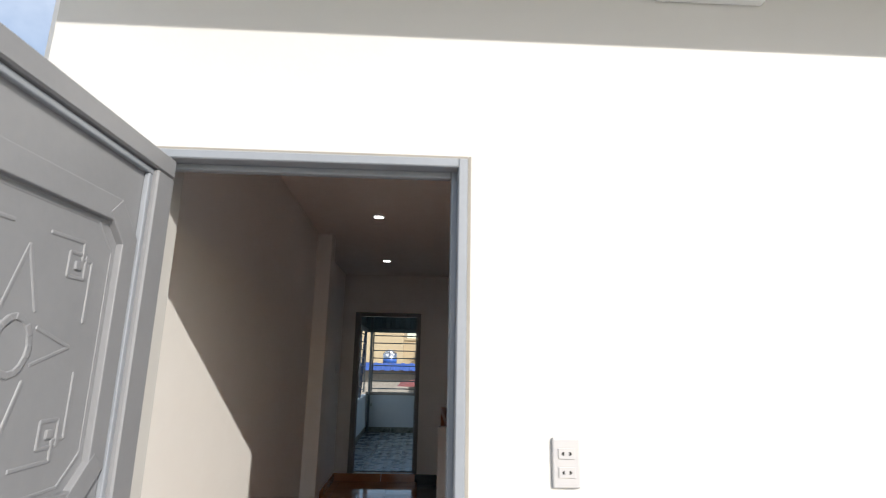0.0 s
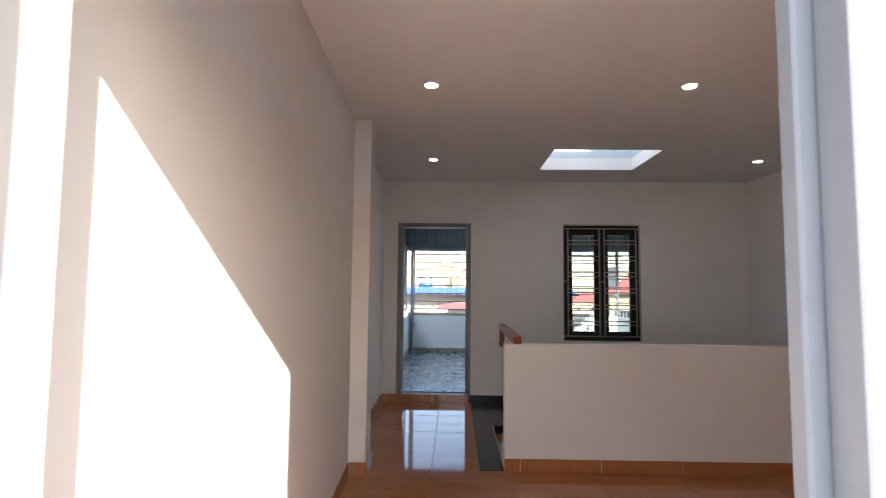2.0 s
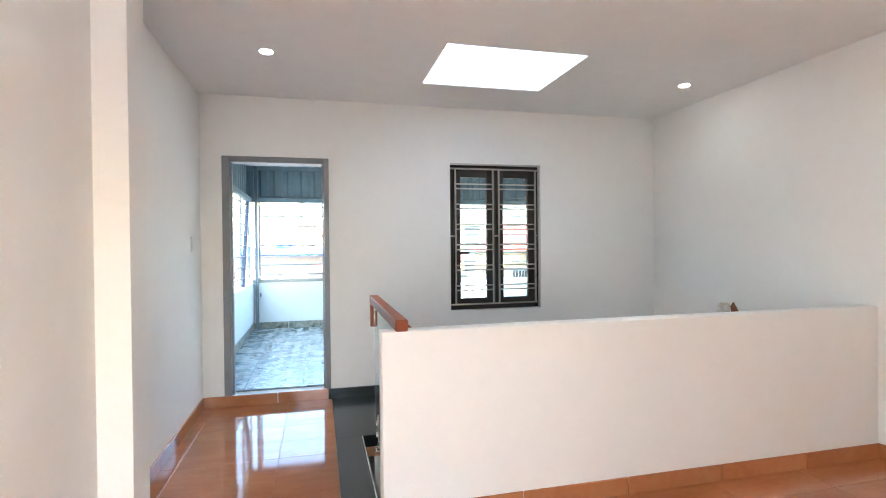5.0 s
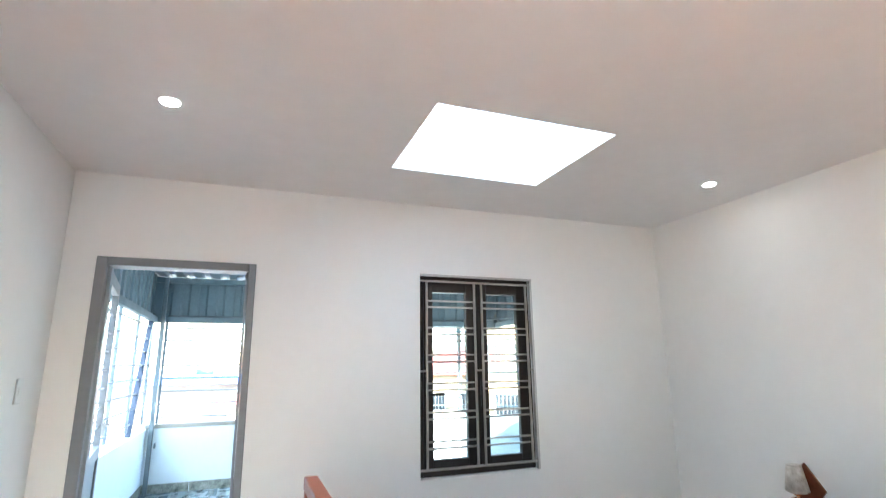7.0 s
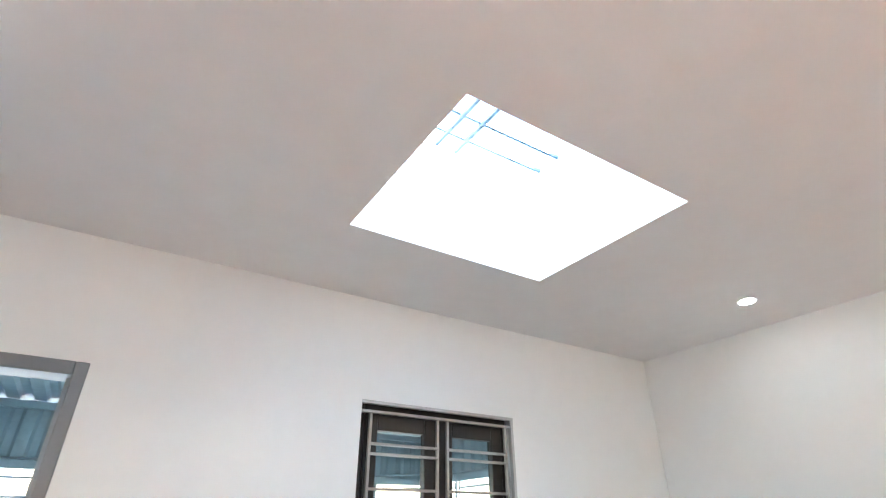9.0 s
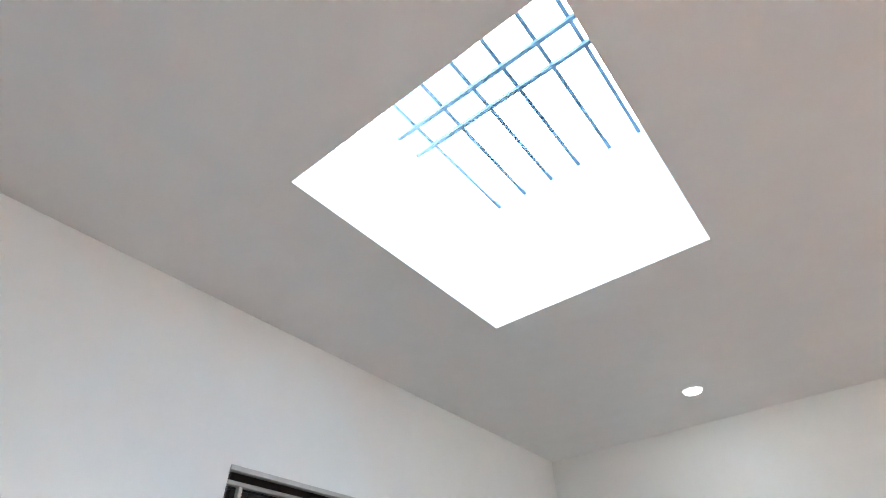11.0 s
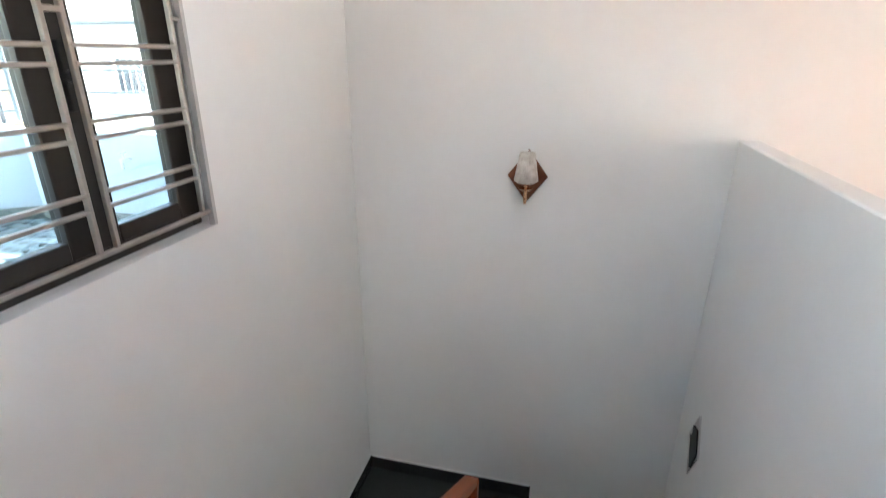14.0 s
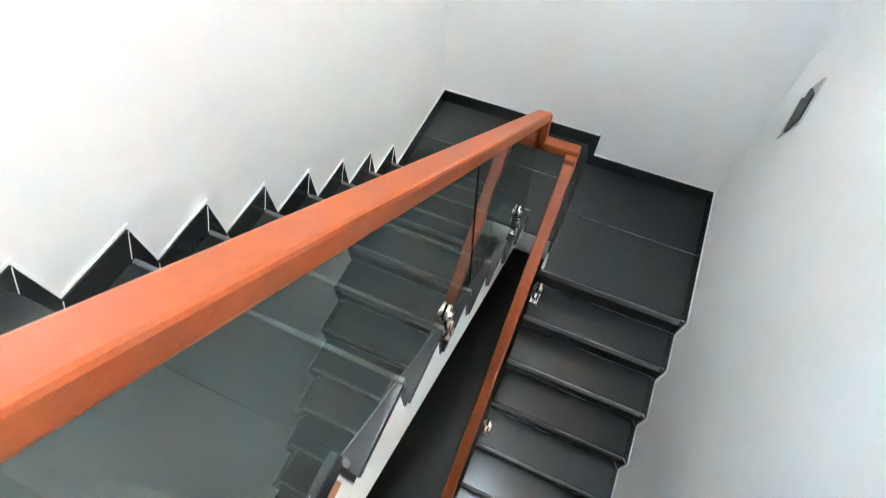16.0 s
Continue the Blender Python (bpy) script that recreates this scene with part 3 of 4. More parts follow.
Build().box(WIN_X0 + 0.06, WIN_X0 + 0.078, yf - 0.04, yf - 0.011, WIN_Z0 + 0.51, WIN_Z0 + 0.57).bar((WIN_X0 + 0.065, yf - 0.036, WIN_Z0 + 0.54), (WIN_X0 + 0.19, yf - 0.036, WIN_Z0 + 0.542), 0.012, 0.022).make("handle", BLACK, win, bevel=0.003)
Build().box(WIN_X0 + 0.475, WIN_X0 + 0.50, yf - 0.03, yf - 0.011, WIN_Z0 + 0.45, WIN_Z0 + 0.63).rod((WIN_X0 + 0.487, yf - 0.04, WIN_Z0 + 0.54), (WIN_X0 + 0.487, yf - 0.012, WIN_Z0 + 0.54), 0.016).make("latch", BLACK, win, bevel=0.002)
grille = tagged(group_of("window_grille", (1.683, NORTH, WIN_Z0), "dull steel security grille with paired bars", "grille"))
gy = NORTH + 0.012
t = 0.014
gb = Build()
for z in (WIN_Z1 - 0.05, WIN_Z0 + 0.055):
    gb.box(WIN_X0 + 0.004, WIN_X1 - 0.006, gy - 0.008, gy + 0.010, z - t / 2, z + t / 2)
for x in (0.055, 0.428, 0.487, 0.862):
    gb.box(WIN_X0 + x - t / 2, WIN_X0 + x + t / 2, gy - 0.006, gy + 0.012, WIN_Z0 + 0.06, WIN_Z1 - 0.055)
gb.make("frame", GRILLE, grille, bevel=0.002, each=True)
gb = Build()
for x0, x1 in ((0.055, 0.428), (0.487, 0.862)):
    for d in (0.194, 0.238, 0.385, 0.430, 0.575, 0.621, 0.768, 0.814, 0.962, 1.006, 1.153, 1.197):
        gb.box(WIN_X0 + x0, WIN_X0 + x1, gy - 0.009, gy + 0.006, WIN_Z1 - d - 0.006, WIN_Z1 - d + 0.006)
gb.make("bar", GRILLE, grille, bevel=0.0015, each=True)
gb = Build()
for x0, x1 in ((0.0, 0.055), (0.428, 0.487), (0.862, W)):
    gb.box(WIN_X0 + x0 + 0.001, WIN_X0 + x1 - 0.001, gy - 0.007, gy + 0.004, WIN_Z1 - 0.685 - 0.007, WIN_Z1 - 0.685 + 0.007)
gb.make("link", GRILLE, grille, each=True)
Build().box(WIN_X0 + 0.001, WIN_X1 - 0.001, NORTH - 0.004, NORTH + 0.02, WIN_Z1 - 0.016, WIN_Z1 - 0.002).box(WIN_X1 - 0.018, WIN_X1 - 0.002, NORTH - 0.004, NORTH + 0.02, WIN_Z0 + 0.002, WIN_Z1 - 0.017).make("angle_frame", STEEL_EDGE, grille, each=True)

# ---- back doorway ----
bd = structure(group_of("door_1", (-0.316, NORTH, 0.085), "grey steel door frame with its leaf standing open", "door"), "", "")
fw = 0.058
Build().box(DOOR_X0, DOOR_X0 + fw, NORTH - 0.008, NORTH_OUT + 0.01, 0.086, DOOR_TOP).box(DOOR_X1 - fw * 0.75, DOOR_X1, NORTH - 0.008, NORTH_OUT + 0.01, 0.086, DOOR_TOP) \
    .box(DOOR_X0 + fw, DOOR_X1 - fw * 0.75, NORTH - 0.008, NORTH_OUT + 0.01, DOOR_TOP - 0.05, DOOR_TOP).make("frame", STEEL_PAINT, bd, bevel=0.004, each=True)
Build().box(DOOR_X0 + fw, DOOR_X0 + fw + 0.016, NORTH + 0.04, NORTH + 0.09, 0.088, DOOR_TOP - 0.052).box(DOOR_X1 - 0.06, DOOR_X1 - 0.0455, NORTH + 0.04, NORTH + 0.09, 0.088, DOOR_TOP - 0.052).make("stop", FRAME_PAINT, bd, each=True)
leaf = Build()
for u0, u1, v0, v1 in ((0, 0.07, 0.0, 1.96), (0.69, 0.76, 0.0, 1.96), (0.07, 0.69, 1.88, 1.96), (0.07, 0.69, 0.0, 0.10), (0.07, 0.69, 0.78, 0.86)):
    leaf.box(-0.72 - 0.02, -0.72 + 0.02, 7.11 + u0, 7.11 + u1, 0.11 + v0, 0.11 + v1)
for k in range(1, 8):
    leaf.rod((-0.72, 7.18, 0.97 + 0.125 * k), (-0.72, 7.80, 0.97 + 0.125 * k), 0.007, seg=6)
leaf.box(-0.727, -0.713, 7.18, 7.80, 0.21, 0.89)
lf = leaf.make("leaf", STEEL_PAINT, bd, bevel=0.002)
Build().bar((-0.69, 7.80, 1.03), (-0.69, 7.80, 1.13), 0.03, 0.02, up=(1, 0, 0)).rod((-0.68, 7.80, 1.10), (-0.65, 7.80, 1.10), 0.008).rod((-0.65, 7.80, 1.10), (-0.65, 7.70, 1.10), 0.008).make("handle", CHROME, bd)
swing = pose(-0.70 + 0.316, 7.11 - NORTH, 0) @ pose(0, 0, 0, 0, 0, 8) @ pose(0.70 - 0.316, NORTH - 7.11, 0)
for o in bd.children:
    if o.name.split(".")[0] in ("leaf", "handle"):
        o.matrix_basis = swing @ o.matrix_basis

# ---- front door ----
fd = structure(group_of("door_2", (-0.13, FRONT, 0), "grey steel front door with pressed ornament standing open", "door"), "", "")
fb = Build()
for d0, d1, w in ((-0.012, 0.030, 0.024), (0.030, 0.054, 0.040)):
    ya, yb = FRONT + d0, FRONT + d1
    fb.box(FD_X0, FD_X0 + w, ya, yb, 0, FD_TOP).box(FD_X1 - w, FD_X1, ya, yb, 0, FD_TOP).box(FD_X0 + w, FD_X1 - w, ya, yb, FD_TOP - w, FD_TOP)
fb.make("frame", FRAME_PAINT, fd, bevel=0.003, each=True)
Build().box(FD_X1 + 0.001, FD_X1 + 0.009, FRONT - 0.004, FRONT + 0.002, 0, FD_TOP + 0.008).box(FD_X0, FD_X1, FRONT - 0.004, FRONT + 0.002, FD_TOP, FD_TOP + 0.008).make("sealant", CONCRETE, fd, each=True)
LX, LY0, LY1, LZ1 = -0.475, 0.53, 1.265, 1.995
slab = Build().box(LX - 0.045, LX, LY0, LY1, 0.012, LZ1 - 0.0)
slab.make("leaf", STEEL_PAINT, fd, bevel=0.003)
rimb = Build()
rimb.box(LX, LX + 0.022, LY0, LY1, LZ1 - 0.048, LZ1 - 0.001).box(LX, LX + 0.022, LY1 - 0.075, LY1 - 0.001, 0.013, LZ1 - 0.049).box(LX, LX + 0.022, LY0 + 0.001, LY0 + 0.05, 0.013, LZ1 - 0.049)
rimb.make("rebate", STEEL_PAINT, fd, bevel=0.004, each=True)
lip = Build()
lip.box(LX, LX + 0.012, LY0 + 0.05, LY1 - 0.076, LZ1 - 0.064, LZ1 - 0.05).box(LX, LX + 0.012, LY1 - 0.092, LY1 - 0.077, 0.02, LZ1 - 0.064)
lip.make("gasket", FRAME_PAINT, fd, bevel=0.002, each=True)


def ridge(b, pts, w, h, closed=False):
    for n, ((y0, z0), (y1, z1)) in enumerate(zip(pts, pts[1:] + (pts[:1] if closed else []))):
        h += 0.0008 if n % 2 else -0.0008
        k = 0.21 * w / math.hypot(y1 - y0, z1 - z0)
        ey, ez = (y1 - y0) * k, (z1 - z0) * k
        b.bar((LX + h / 2 - 0.003, y0 - ey, z0 - ez), (LX + h / 2 - 0.003, y1 + ey, z1 + ez), w, h, up=(1, 0, 0))


def chamfered(cy, cz, hw, hh, c):
    return [(cy - hw + c, cz + hh), (cy + hw - c, cz + hh), (cy + hw, cz + hh - c), (cy + hw, cz - hh + c), (cy + hw - c, cz - hh), (cy - hw + c, cz - hh), (cy - hw, cz - hh + c), (cy - hw, cz + hh - c)]


CY = 0.895
orn = Build()
for cz, hh in ((1.545, 0.245), (0.66, 0.46)):
    ridge(orn, chamfered(CY, cz, 0.243, hh + 0.028, 0.055), 0.048, 0.017, True)
    ridge(orn, chamfered(CY, cz, 0.208, hh - 0.006, 0.05), 0.008, 0.005, True)
    for sy in (-1, 1):
        for sz in (-1, 1):
            y, z = CY + sy * 0.115, cz + sz * (hh - 0.10)
            s = 0.022
            ridge(orn, [(y - s, z - s), (y + s, z - s), (y + s, z + s), (y - s, z + s)], 0.008, 0.0055, True)
            orn.box(LX - 0.002, LX + 0.004, y - 0.008, y + 0.008, z - 0.008, z + 0.008)
            ridge(orn, [(y - sy * 0.075, z + sz * 0.045), (y + sy * 0.012, z + sz * 0.045), (y + sy * 0.012, z + sz * 0.012), (y + sy * 0.04, z + sz * 0.012), (y + sy * 0.04, z - sz * 0.10)], 0.008, 0.0055)
    ring = [(CY + 0.035 * math.cos(a), cz + 0.045 * math.sin(a)) for a in [k * math.pi / 8 for k in range(16)]]
    ridge(orn, ring, 0.012, 0.006, True)
    for sz in (-1, 1):
        ridge(orn, [(CY - 0.035, cz + sz * 0.055), (CY, cz + sz * (0.16 if hh < 0.3 else 0.3)), (CY + 0.035, cz + sz * 0.055)], 0.008, 0.005)
        ridge(orn, [(CY + sz * 0.045, cz - 0.03), (CY + sz * 0.13, cz), (CY + sz * 0.045, cz + 0.03)], 0.008, 0.005)
tagged(orn.make("ornament", STEEL_PAINT, fd, bevel=0.003, segments=2), kind="stuff")

# ---- small things of the room ----
def downlight(x, y):
    d = group_of("downlight", (x, y, CEILING), "small round recessed ceiling light, switched on", "ceiling light", "ceiling downlights")
    Build().rod((x, y, CEILING - 0.005), (x, y, CEILING), 0.046, seg=32).make("rim", PLASTIC, d, bevel=0.001)
    Build().rod((x, y, CEILING - 0.0075), (x, y, CEILING - 0.0052), 0.038, seg=32).make("lens", LED, d)
    return d


first = downlight(-0.224, 3.993)
for x, y in ((-0.29, 5.89), (1.385, 4.01), (3.03, 4.05), (2.93, 5.925)):
    copy_thing(first, pose(x, y, CEILING))


def socket_plate(x, z, w, h):
    s = group_of("wall_socket", (x, FRONT, z - h / 2), "white double wall socket on the outer wall", "socket")
    Build().box(x - w / 2, x + w / 2, FRONT - 0.010, FRONT, z - h / 2, z + h / 2).make("plate", SOCKET, s, bevel=0.004, segments=2)
    for k in (-1, 1):
        zc = z + k * 0.020
        Build().box(x - 0.019, x + 0.019, FRONT - 0.0125, FRONT - 0.0095, zc - 0.0115, zc + 0.0115).make("outlet", SOCKET, s, bevel=0.001)
        b = Build()
        for j in (-1, 1):
            b.box(x + j * 0.0075 - 0.002, x + j * 0.0075 + 0.002, FRONT - 0.0128, FRONT - 0.0124, zc - 0.004, zc + 0.004)
            b.rod((x + j * 0.0085, FRONT - 0.0129, zc), (x + j * 0.0085, FRONT - 0.0124, zc), 0.0028, seg=8)
        b.make("slot", BLACK, s, each=True)
    return s


socket_plate(0.489, 1.313, 0.064, 0.108)
sw = group_of("light_switch", (WEST_N, 6.655, 1.315), "white light switch plate on the wall", "switch")
Build().box(WEST_N, WEST_N + 0.009, 6.62, 6.69, 1.315, 1.435).make("plate", PLASTIC, sw, bevel=0.003)
Build().box(WEST_N + 0.009, WEST_N + 0.012, 6.637, 6.673, 1.35, 1.40).make("rocker", PLASTIC, sw, bevel=0.001)
vent = group_of("wall_vent", (0.93, FRONT, 2.53), "pale grey louvred vent under the eave", "vent")
vb = Build().box(0.78, 1.085, FRONT - 0.025, FRONT, 2.53, 2.552).box(0.78, 0.80, FRONT - 0.025, FRONT, 2.552, 2.74).box(1.065, 1.085, FRONT - 0.025, FRONT, 2.552, 2.74).box(0.78, 1.085, FRONT - 0.025, FRONT, 2.74, 2.758)
vb.make("frame", PLASTIC, vent, bevel=0.003, each=True)
vb = Build()
for k in range(5):
    vb.bar((0.80, FRONT - 0.012, 2.57 + 0.034 * k), (1.065, FRONT - 0.012, 2.57 + 0.034 * k), 0.02, 0.004, up=(0, 0.6, 1))
vb.make("slat", PLASTIC, vent, each=True)


def wall_lamp():
    """A diamond back plate, an arm with a cup, and a tapered shade. It hangs on a wall at the origin and faces -x."""
    L = group_of("wall_lamp", (0, 0, 0), "unlit wall lamp with bronze diamond plate and patterned shade", "wall lamp", "")
    Build().prism([(0, 0.15), (0.112, 0), (0, -0.15), (-0.112, 0)], "x", -0.014, 0.0).make("back_plate", BRONZE, L, bevel=0.003)
    A = -0.10
    Build().rod((-0.012, 0, -0.085), (A, 0, -0.085), 0.009).rod((A, 0, -0.105), (A, 0, -0.02), 0.009).rod((A, 0, -0.060), (A, 0, -0.048), 0.026, 0.041, 20).rod((A, 0, -0.03), (A, 0, -0.018), 0.022, 0.03, 20) \
        .rod((A, 0, -0.128), (A, 0, -0.105), 0.005, 0.013).rod((A, 0, -0.135), (A, 0, -0.126), 0.008).make("arm", GOLD, L, bevel=0.002)
    s = Build().rod((A, 0, -0.004), (A, 0, 0.140), 0.066, 0.042, 24).rod((A, 0, 0.138), (A, 0, 0.148), 0.044, 0.036, 24).rod((A, 0, -0.016), (A, 0, -0.004), 0.050, 0.066, 24)
    s.make("shade", SHADE, L, smooth=True)
    return L


lamp = wall_lamp()
lamp.matrix_basis = pose(EAST, 5.92, 0.70)
bp = group_of("wall_plate", (3.05, HALF_N, -0.86), "steel diamond back plate with a black inner panel on the wall", "wall plate")
Build().prism([(3.05, -0.46), (3.155, -0.66), (3.05, -0.86), (2.945, -0.66)], "y", HALF_N, HALF_N + 0.012).make("back_plate", MIRROR, bp, bevel=0.002)
# thin black stepped outline laid over the diamond
Build().prism([(3.05 - d, -0.66 + h) for d, h in ((-0.042, 0.10), (0.03, 0.118), (0.088, 0.02), (0.028, -0.13), (-0.062, 0.025), (-0.03, 0.045))], "y", HALF_N + 0.012, HALF_N + 0.018).make("inner_panel", BLACK, bp)
# bars under the open sky
sg = group_of("skylight_grille", (1.33, 5.92, 3.2), "blue-grey steel bars across the skylight", "grille")
for y in (6.24, 6.105, 5.97, 5.84, 5.70, 5.575):
    Build().box(SKY_X0, SKY_X1, y - 0.007, y + 0.007, 3.235, 3.251).make("bar", BAR_STEEL, sg)
for x in (1.242, 1.352):
    Build().box(x - 0.008, x + 0.008, SKY_Y0, SKY_Y1, 3.217, 3.235).make("cross_bar", BAR_STEEL, sg)

# ---- balcony ----
BX0, BX1, BY1, BZ = -0.93, 3.56, 10.50, 0.10
BEND_Y, BEND_X = 9.70, 2.98          # the corner is cut off from (BX1, BEND_Y) to (BEND_X, BY1)
PTOP = 0.80
balcony = structure(Build().box(BX0 - 0.1, BX1 + 0.1, NORTH_OUT, BY1 + 0.1, -0.1, BZ - 0.010).make("balcony_floor", CONCRETE), "balcony floor of blue-green patterned tiles", "floor")
structure(Build().box(BX0, BEND_X, BY1, BY1 + 0.1, BZ - 0.01, PTOP).box(BX0 - 0.1, BX0, NORTH_OUT, BY1 + 0.1, BZ - 0.01, PTOP).box(BX1, BX1 + 0.1, NORTH_OUT, BEND_Y, BZ - 0.01, PTOP)
          .prism([(BX1, BEND_Y), (BX1 + 0.1, BEND_Y), (BEND_X, BY1 + 0.1), (BEND_X, BY1)], "z", BZ - 0.01, PTOP)
          .make("balcony_parapet", PARAPET), "pale painted parapet round the balcony", "parapet")
structure(Build().box(BX0 - 0.02, BEND_X, BY1 - 0.01, BY1 + 0.14, PTOP + 0.001, PTOP + 0.05).make("parapet_coping", CONCRETE, bevel=0.008), "weathered concrete coping on the parapet", "coping")
rail_z = [PTOP + 0.12 + 0.148 * k for k in range(9)]


def balcony_grille(p, q, posts, label):
    g = group_of("balcony_grille", ((p[0] + q[0]) / 2, (p[1] + q[1]) / 2, PTOP), label, "grille", "balcony grilles")
    b = Build()
    for z in rail_z:
        b.rod((*p, z), (*q, z), 0.010, seg=6)
    b.make("bar", GALV, g, each=True)
    b = Build()
    for k in range(posts + 1):
        u = k / posts
        x, y = p[0] + (q[0] - p[0]) * u, p[1] + (q[1] - p[1]) * u
        b.box(x - 0.013, x + 0.013, y - 0.013, y + 0.013, PTOP + 0.05, 2.08)
    b.make("post", GALV, g, each=True)
    return g


balcony_grille((BX0 + 0.09, BY1 + 0.05), (BEND_X, BY1 + 0.05), 3, "horizontal steel bars above the back parapet")
balcony_grille((BX0 - 0.05, NORTH_OUT + 0.05), (BX0 - 0.05, BY1 - 0.05), 4, "horizontal steel bars above the side parapet")
balcony_grille((BX1 + 0.05, NORTH_OUT + 0.05), (BX1 + 0.05, BEND_Y - 0.03), 2, "horizontal steel bars above the side parapet")
balcony_grille((BX1 + 0.04, BEND_Y + 0.03), (BEND_X + 0.03, BY1 + 0.04), 1, "horizontal steel bars above the slanted parapet")
post = group_of("roof_post", (BX0 + 0.05, BY1 - 0.05, BZ), "pale galvanised post carrying the balcony roof", "post")
Build().box(BX0 + 0.035, BX0 + 0.080, BY1 - 0.08, BY1 - 0.035, BZ, 2.56).make("shaft", GALV, post, bevel=0.004)
Build().box(BX0 + 0.0, BX0 + 0.11, BY1 - 0.11, BY1 - 0.001, BZ, BZ + 0.012).rod((BX0 + 0.10, BY1 - 0.055, 0.62), (BX0 + 0.115, BY1 - 0.055, 0.62), 0.03).make("base_plate", GALV, post, each=True)
brace = group_of("roof_brace", (BX0 - 0.05, BY1 - 0.4, PTOP), "dark blue diagonal steel tube behind the grille", "brace")
Build().bar((BX0 - 0.05, BY1 - 0.75, PTOP), (BX0 - 0.05, BY1 - 0.12, 2.10), 0.05, 0.05, up=(1, 0, 0)).make("tube", DARKTUBE, brace)


def corrugated(name, origin, along, across, length, width, pitch=0.20, depth=0.028, mat=SHEET, parent=None):
    """Ribbed sheet: ribs repeat along one way, and run the other way."""
    o, a, c = Vector(origin), Vector(along).normalized(), Vector(across).normalized()
    up = a.cross(c).normalized()
    n = int(length / pitch)
    prof = []
    for i in range(n + 1):
        for u, h in ((0, 0), (0.45, 0), (0.58, 1), (0.87, 1)):
            prof.append((min(length, (i + u) * pitch), h * depth))
    b = Build()
    rows = [[b.bm.verts.new(o + a * u + up * (h + th) + c * w) for u, h in prof] for w in (0, width) for th in (0, 0.003)]
    for r0, r1 in ((rows[0], rows[2]), (rows[3], rows[1])):
        for i in range(len(prof) - 1):
            if (r0[i].co - r0[i + 1].co).length > 1e-6:
                b.bm.faces.new((r0[i], r0[i + 1], r1[i + 1], r1[i]))
    bmesh.ops.remove_doubles(b.bm, verts=b.bm.verts, dist=1e-5)
    return b.make(name, mat, parent)


broof = structure(group_of("balcony_roof", (1.3, 8.8, 2.5), "blue-grey corrugated metal roof over the balcony", "roof"), "", "")
corrugated("roof_sheet", (BX0 - 0.25, NORTH_OUT + 0.01, 2.70), (1, 0, 0), (0, BY1 + 0.35 - NORTH_OUT, -0.12), BX1 - BX0 + 0.5, BY1 + 0.35 - NORTH_OUT, parent=broof)
corrugated("apron_sheet", (BX1 + 0.12, BY1 + 0.07, 2.05), (-1, 0, 0), (0, 0, 1), BX1 - BX0 + 0.3, 0.535, parent=broof)
corrugated("apron_sheet", (BX0 - 0.08, BY1 + 0.12, 2.05), (0, -1, 0), (0, 0, 1), BY1 - NORTH_OUT + 0.1, 0.56, parent=broof)
corrugated("apron_sheet", (BX1 + 0.08, NORTH_OUT + 0.01, 2.05), (0, 1, 0), (0, 0, 1), BY1 - NORTH_OUT + 0.18, 0.56, parent=broof)
rb = Build()
rb.box(BX0 - 0.06, BX1 + 0.06, BY1 + 0.0, BY1 + 0.05, 2.02, 2.085).box(BX0 - 0.06, BX0 - 0.01, NORTH_OUT, BY1, 2.02, 2.085).box(BX1 + 0.01, BX1 + 0.06, NORTH_OUT, BY1, 2.02, 2.085)
rb.box(BX0 - 0.06, BX1 + 0.06, BY1 - 0.05, BY1, 2.50, 2.56).box(BX0 - 0.06, BX1 + 0.06, 8.7, 8.76, 2.56, 2.62)
rb.make("beam", SHEET, broof, each=True)
tap = group_of("water_tap", (BX1, 8.76, 0.55), "white plastic tap on the side parapet", "tap")
Build().rod((BX1, 8.76, 0.62), (BX1 - 0.09, 8.76, 0.62), 0.014).rod((BX1 - 0.08, 8.76, 0.62), (BX1 - 0.08, 8.76, 0.56), 0.012).rod((BX1 - 0.06, 8.76, 0.62), (BX1 - 0.06, 8.76, 0.67), 0.008).bar((BX1 - 0.09, 8.76, 0.67), (BX1 - 0.03, 8.76, 0.67), 0.014, 0.01).make("body", PLASTIC, tap)

# ---- the town beyond ----
GZ = -7.5
structure(Build().box(-900, 900, -900, 900, GZ - 0.2, GZ).make("ground", GROUND), "hazy grey-brown ground of the town", "ground")


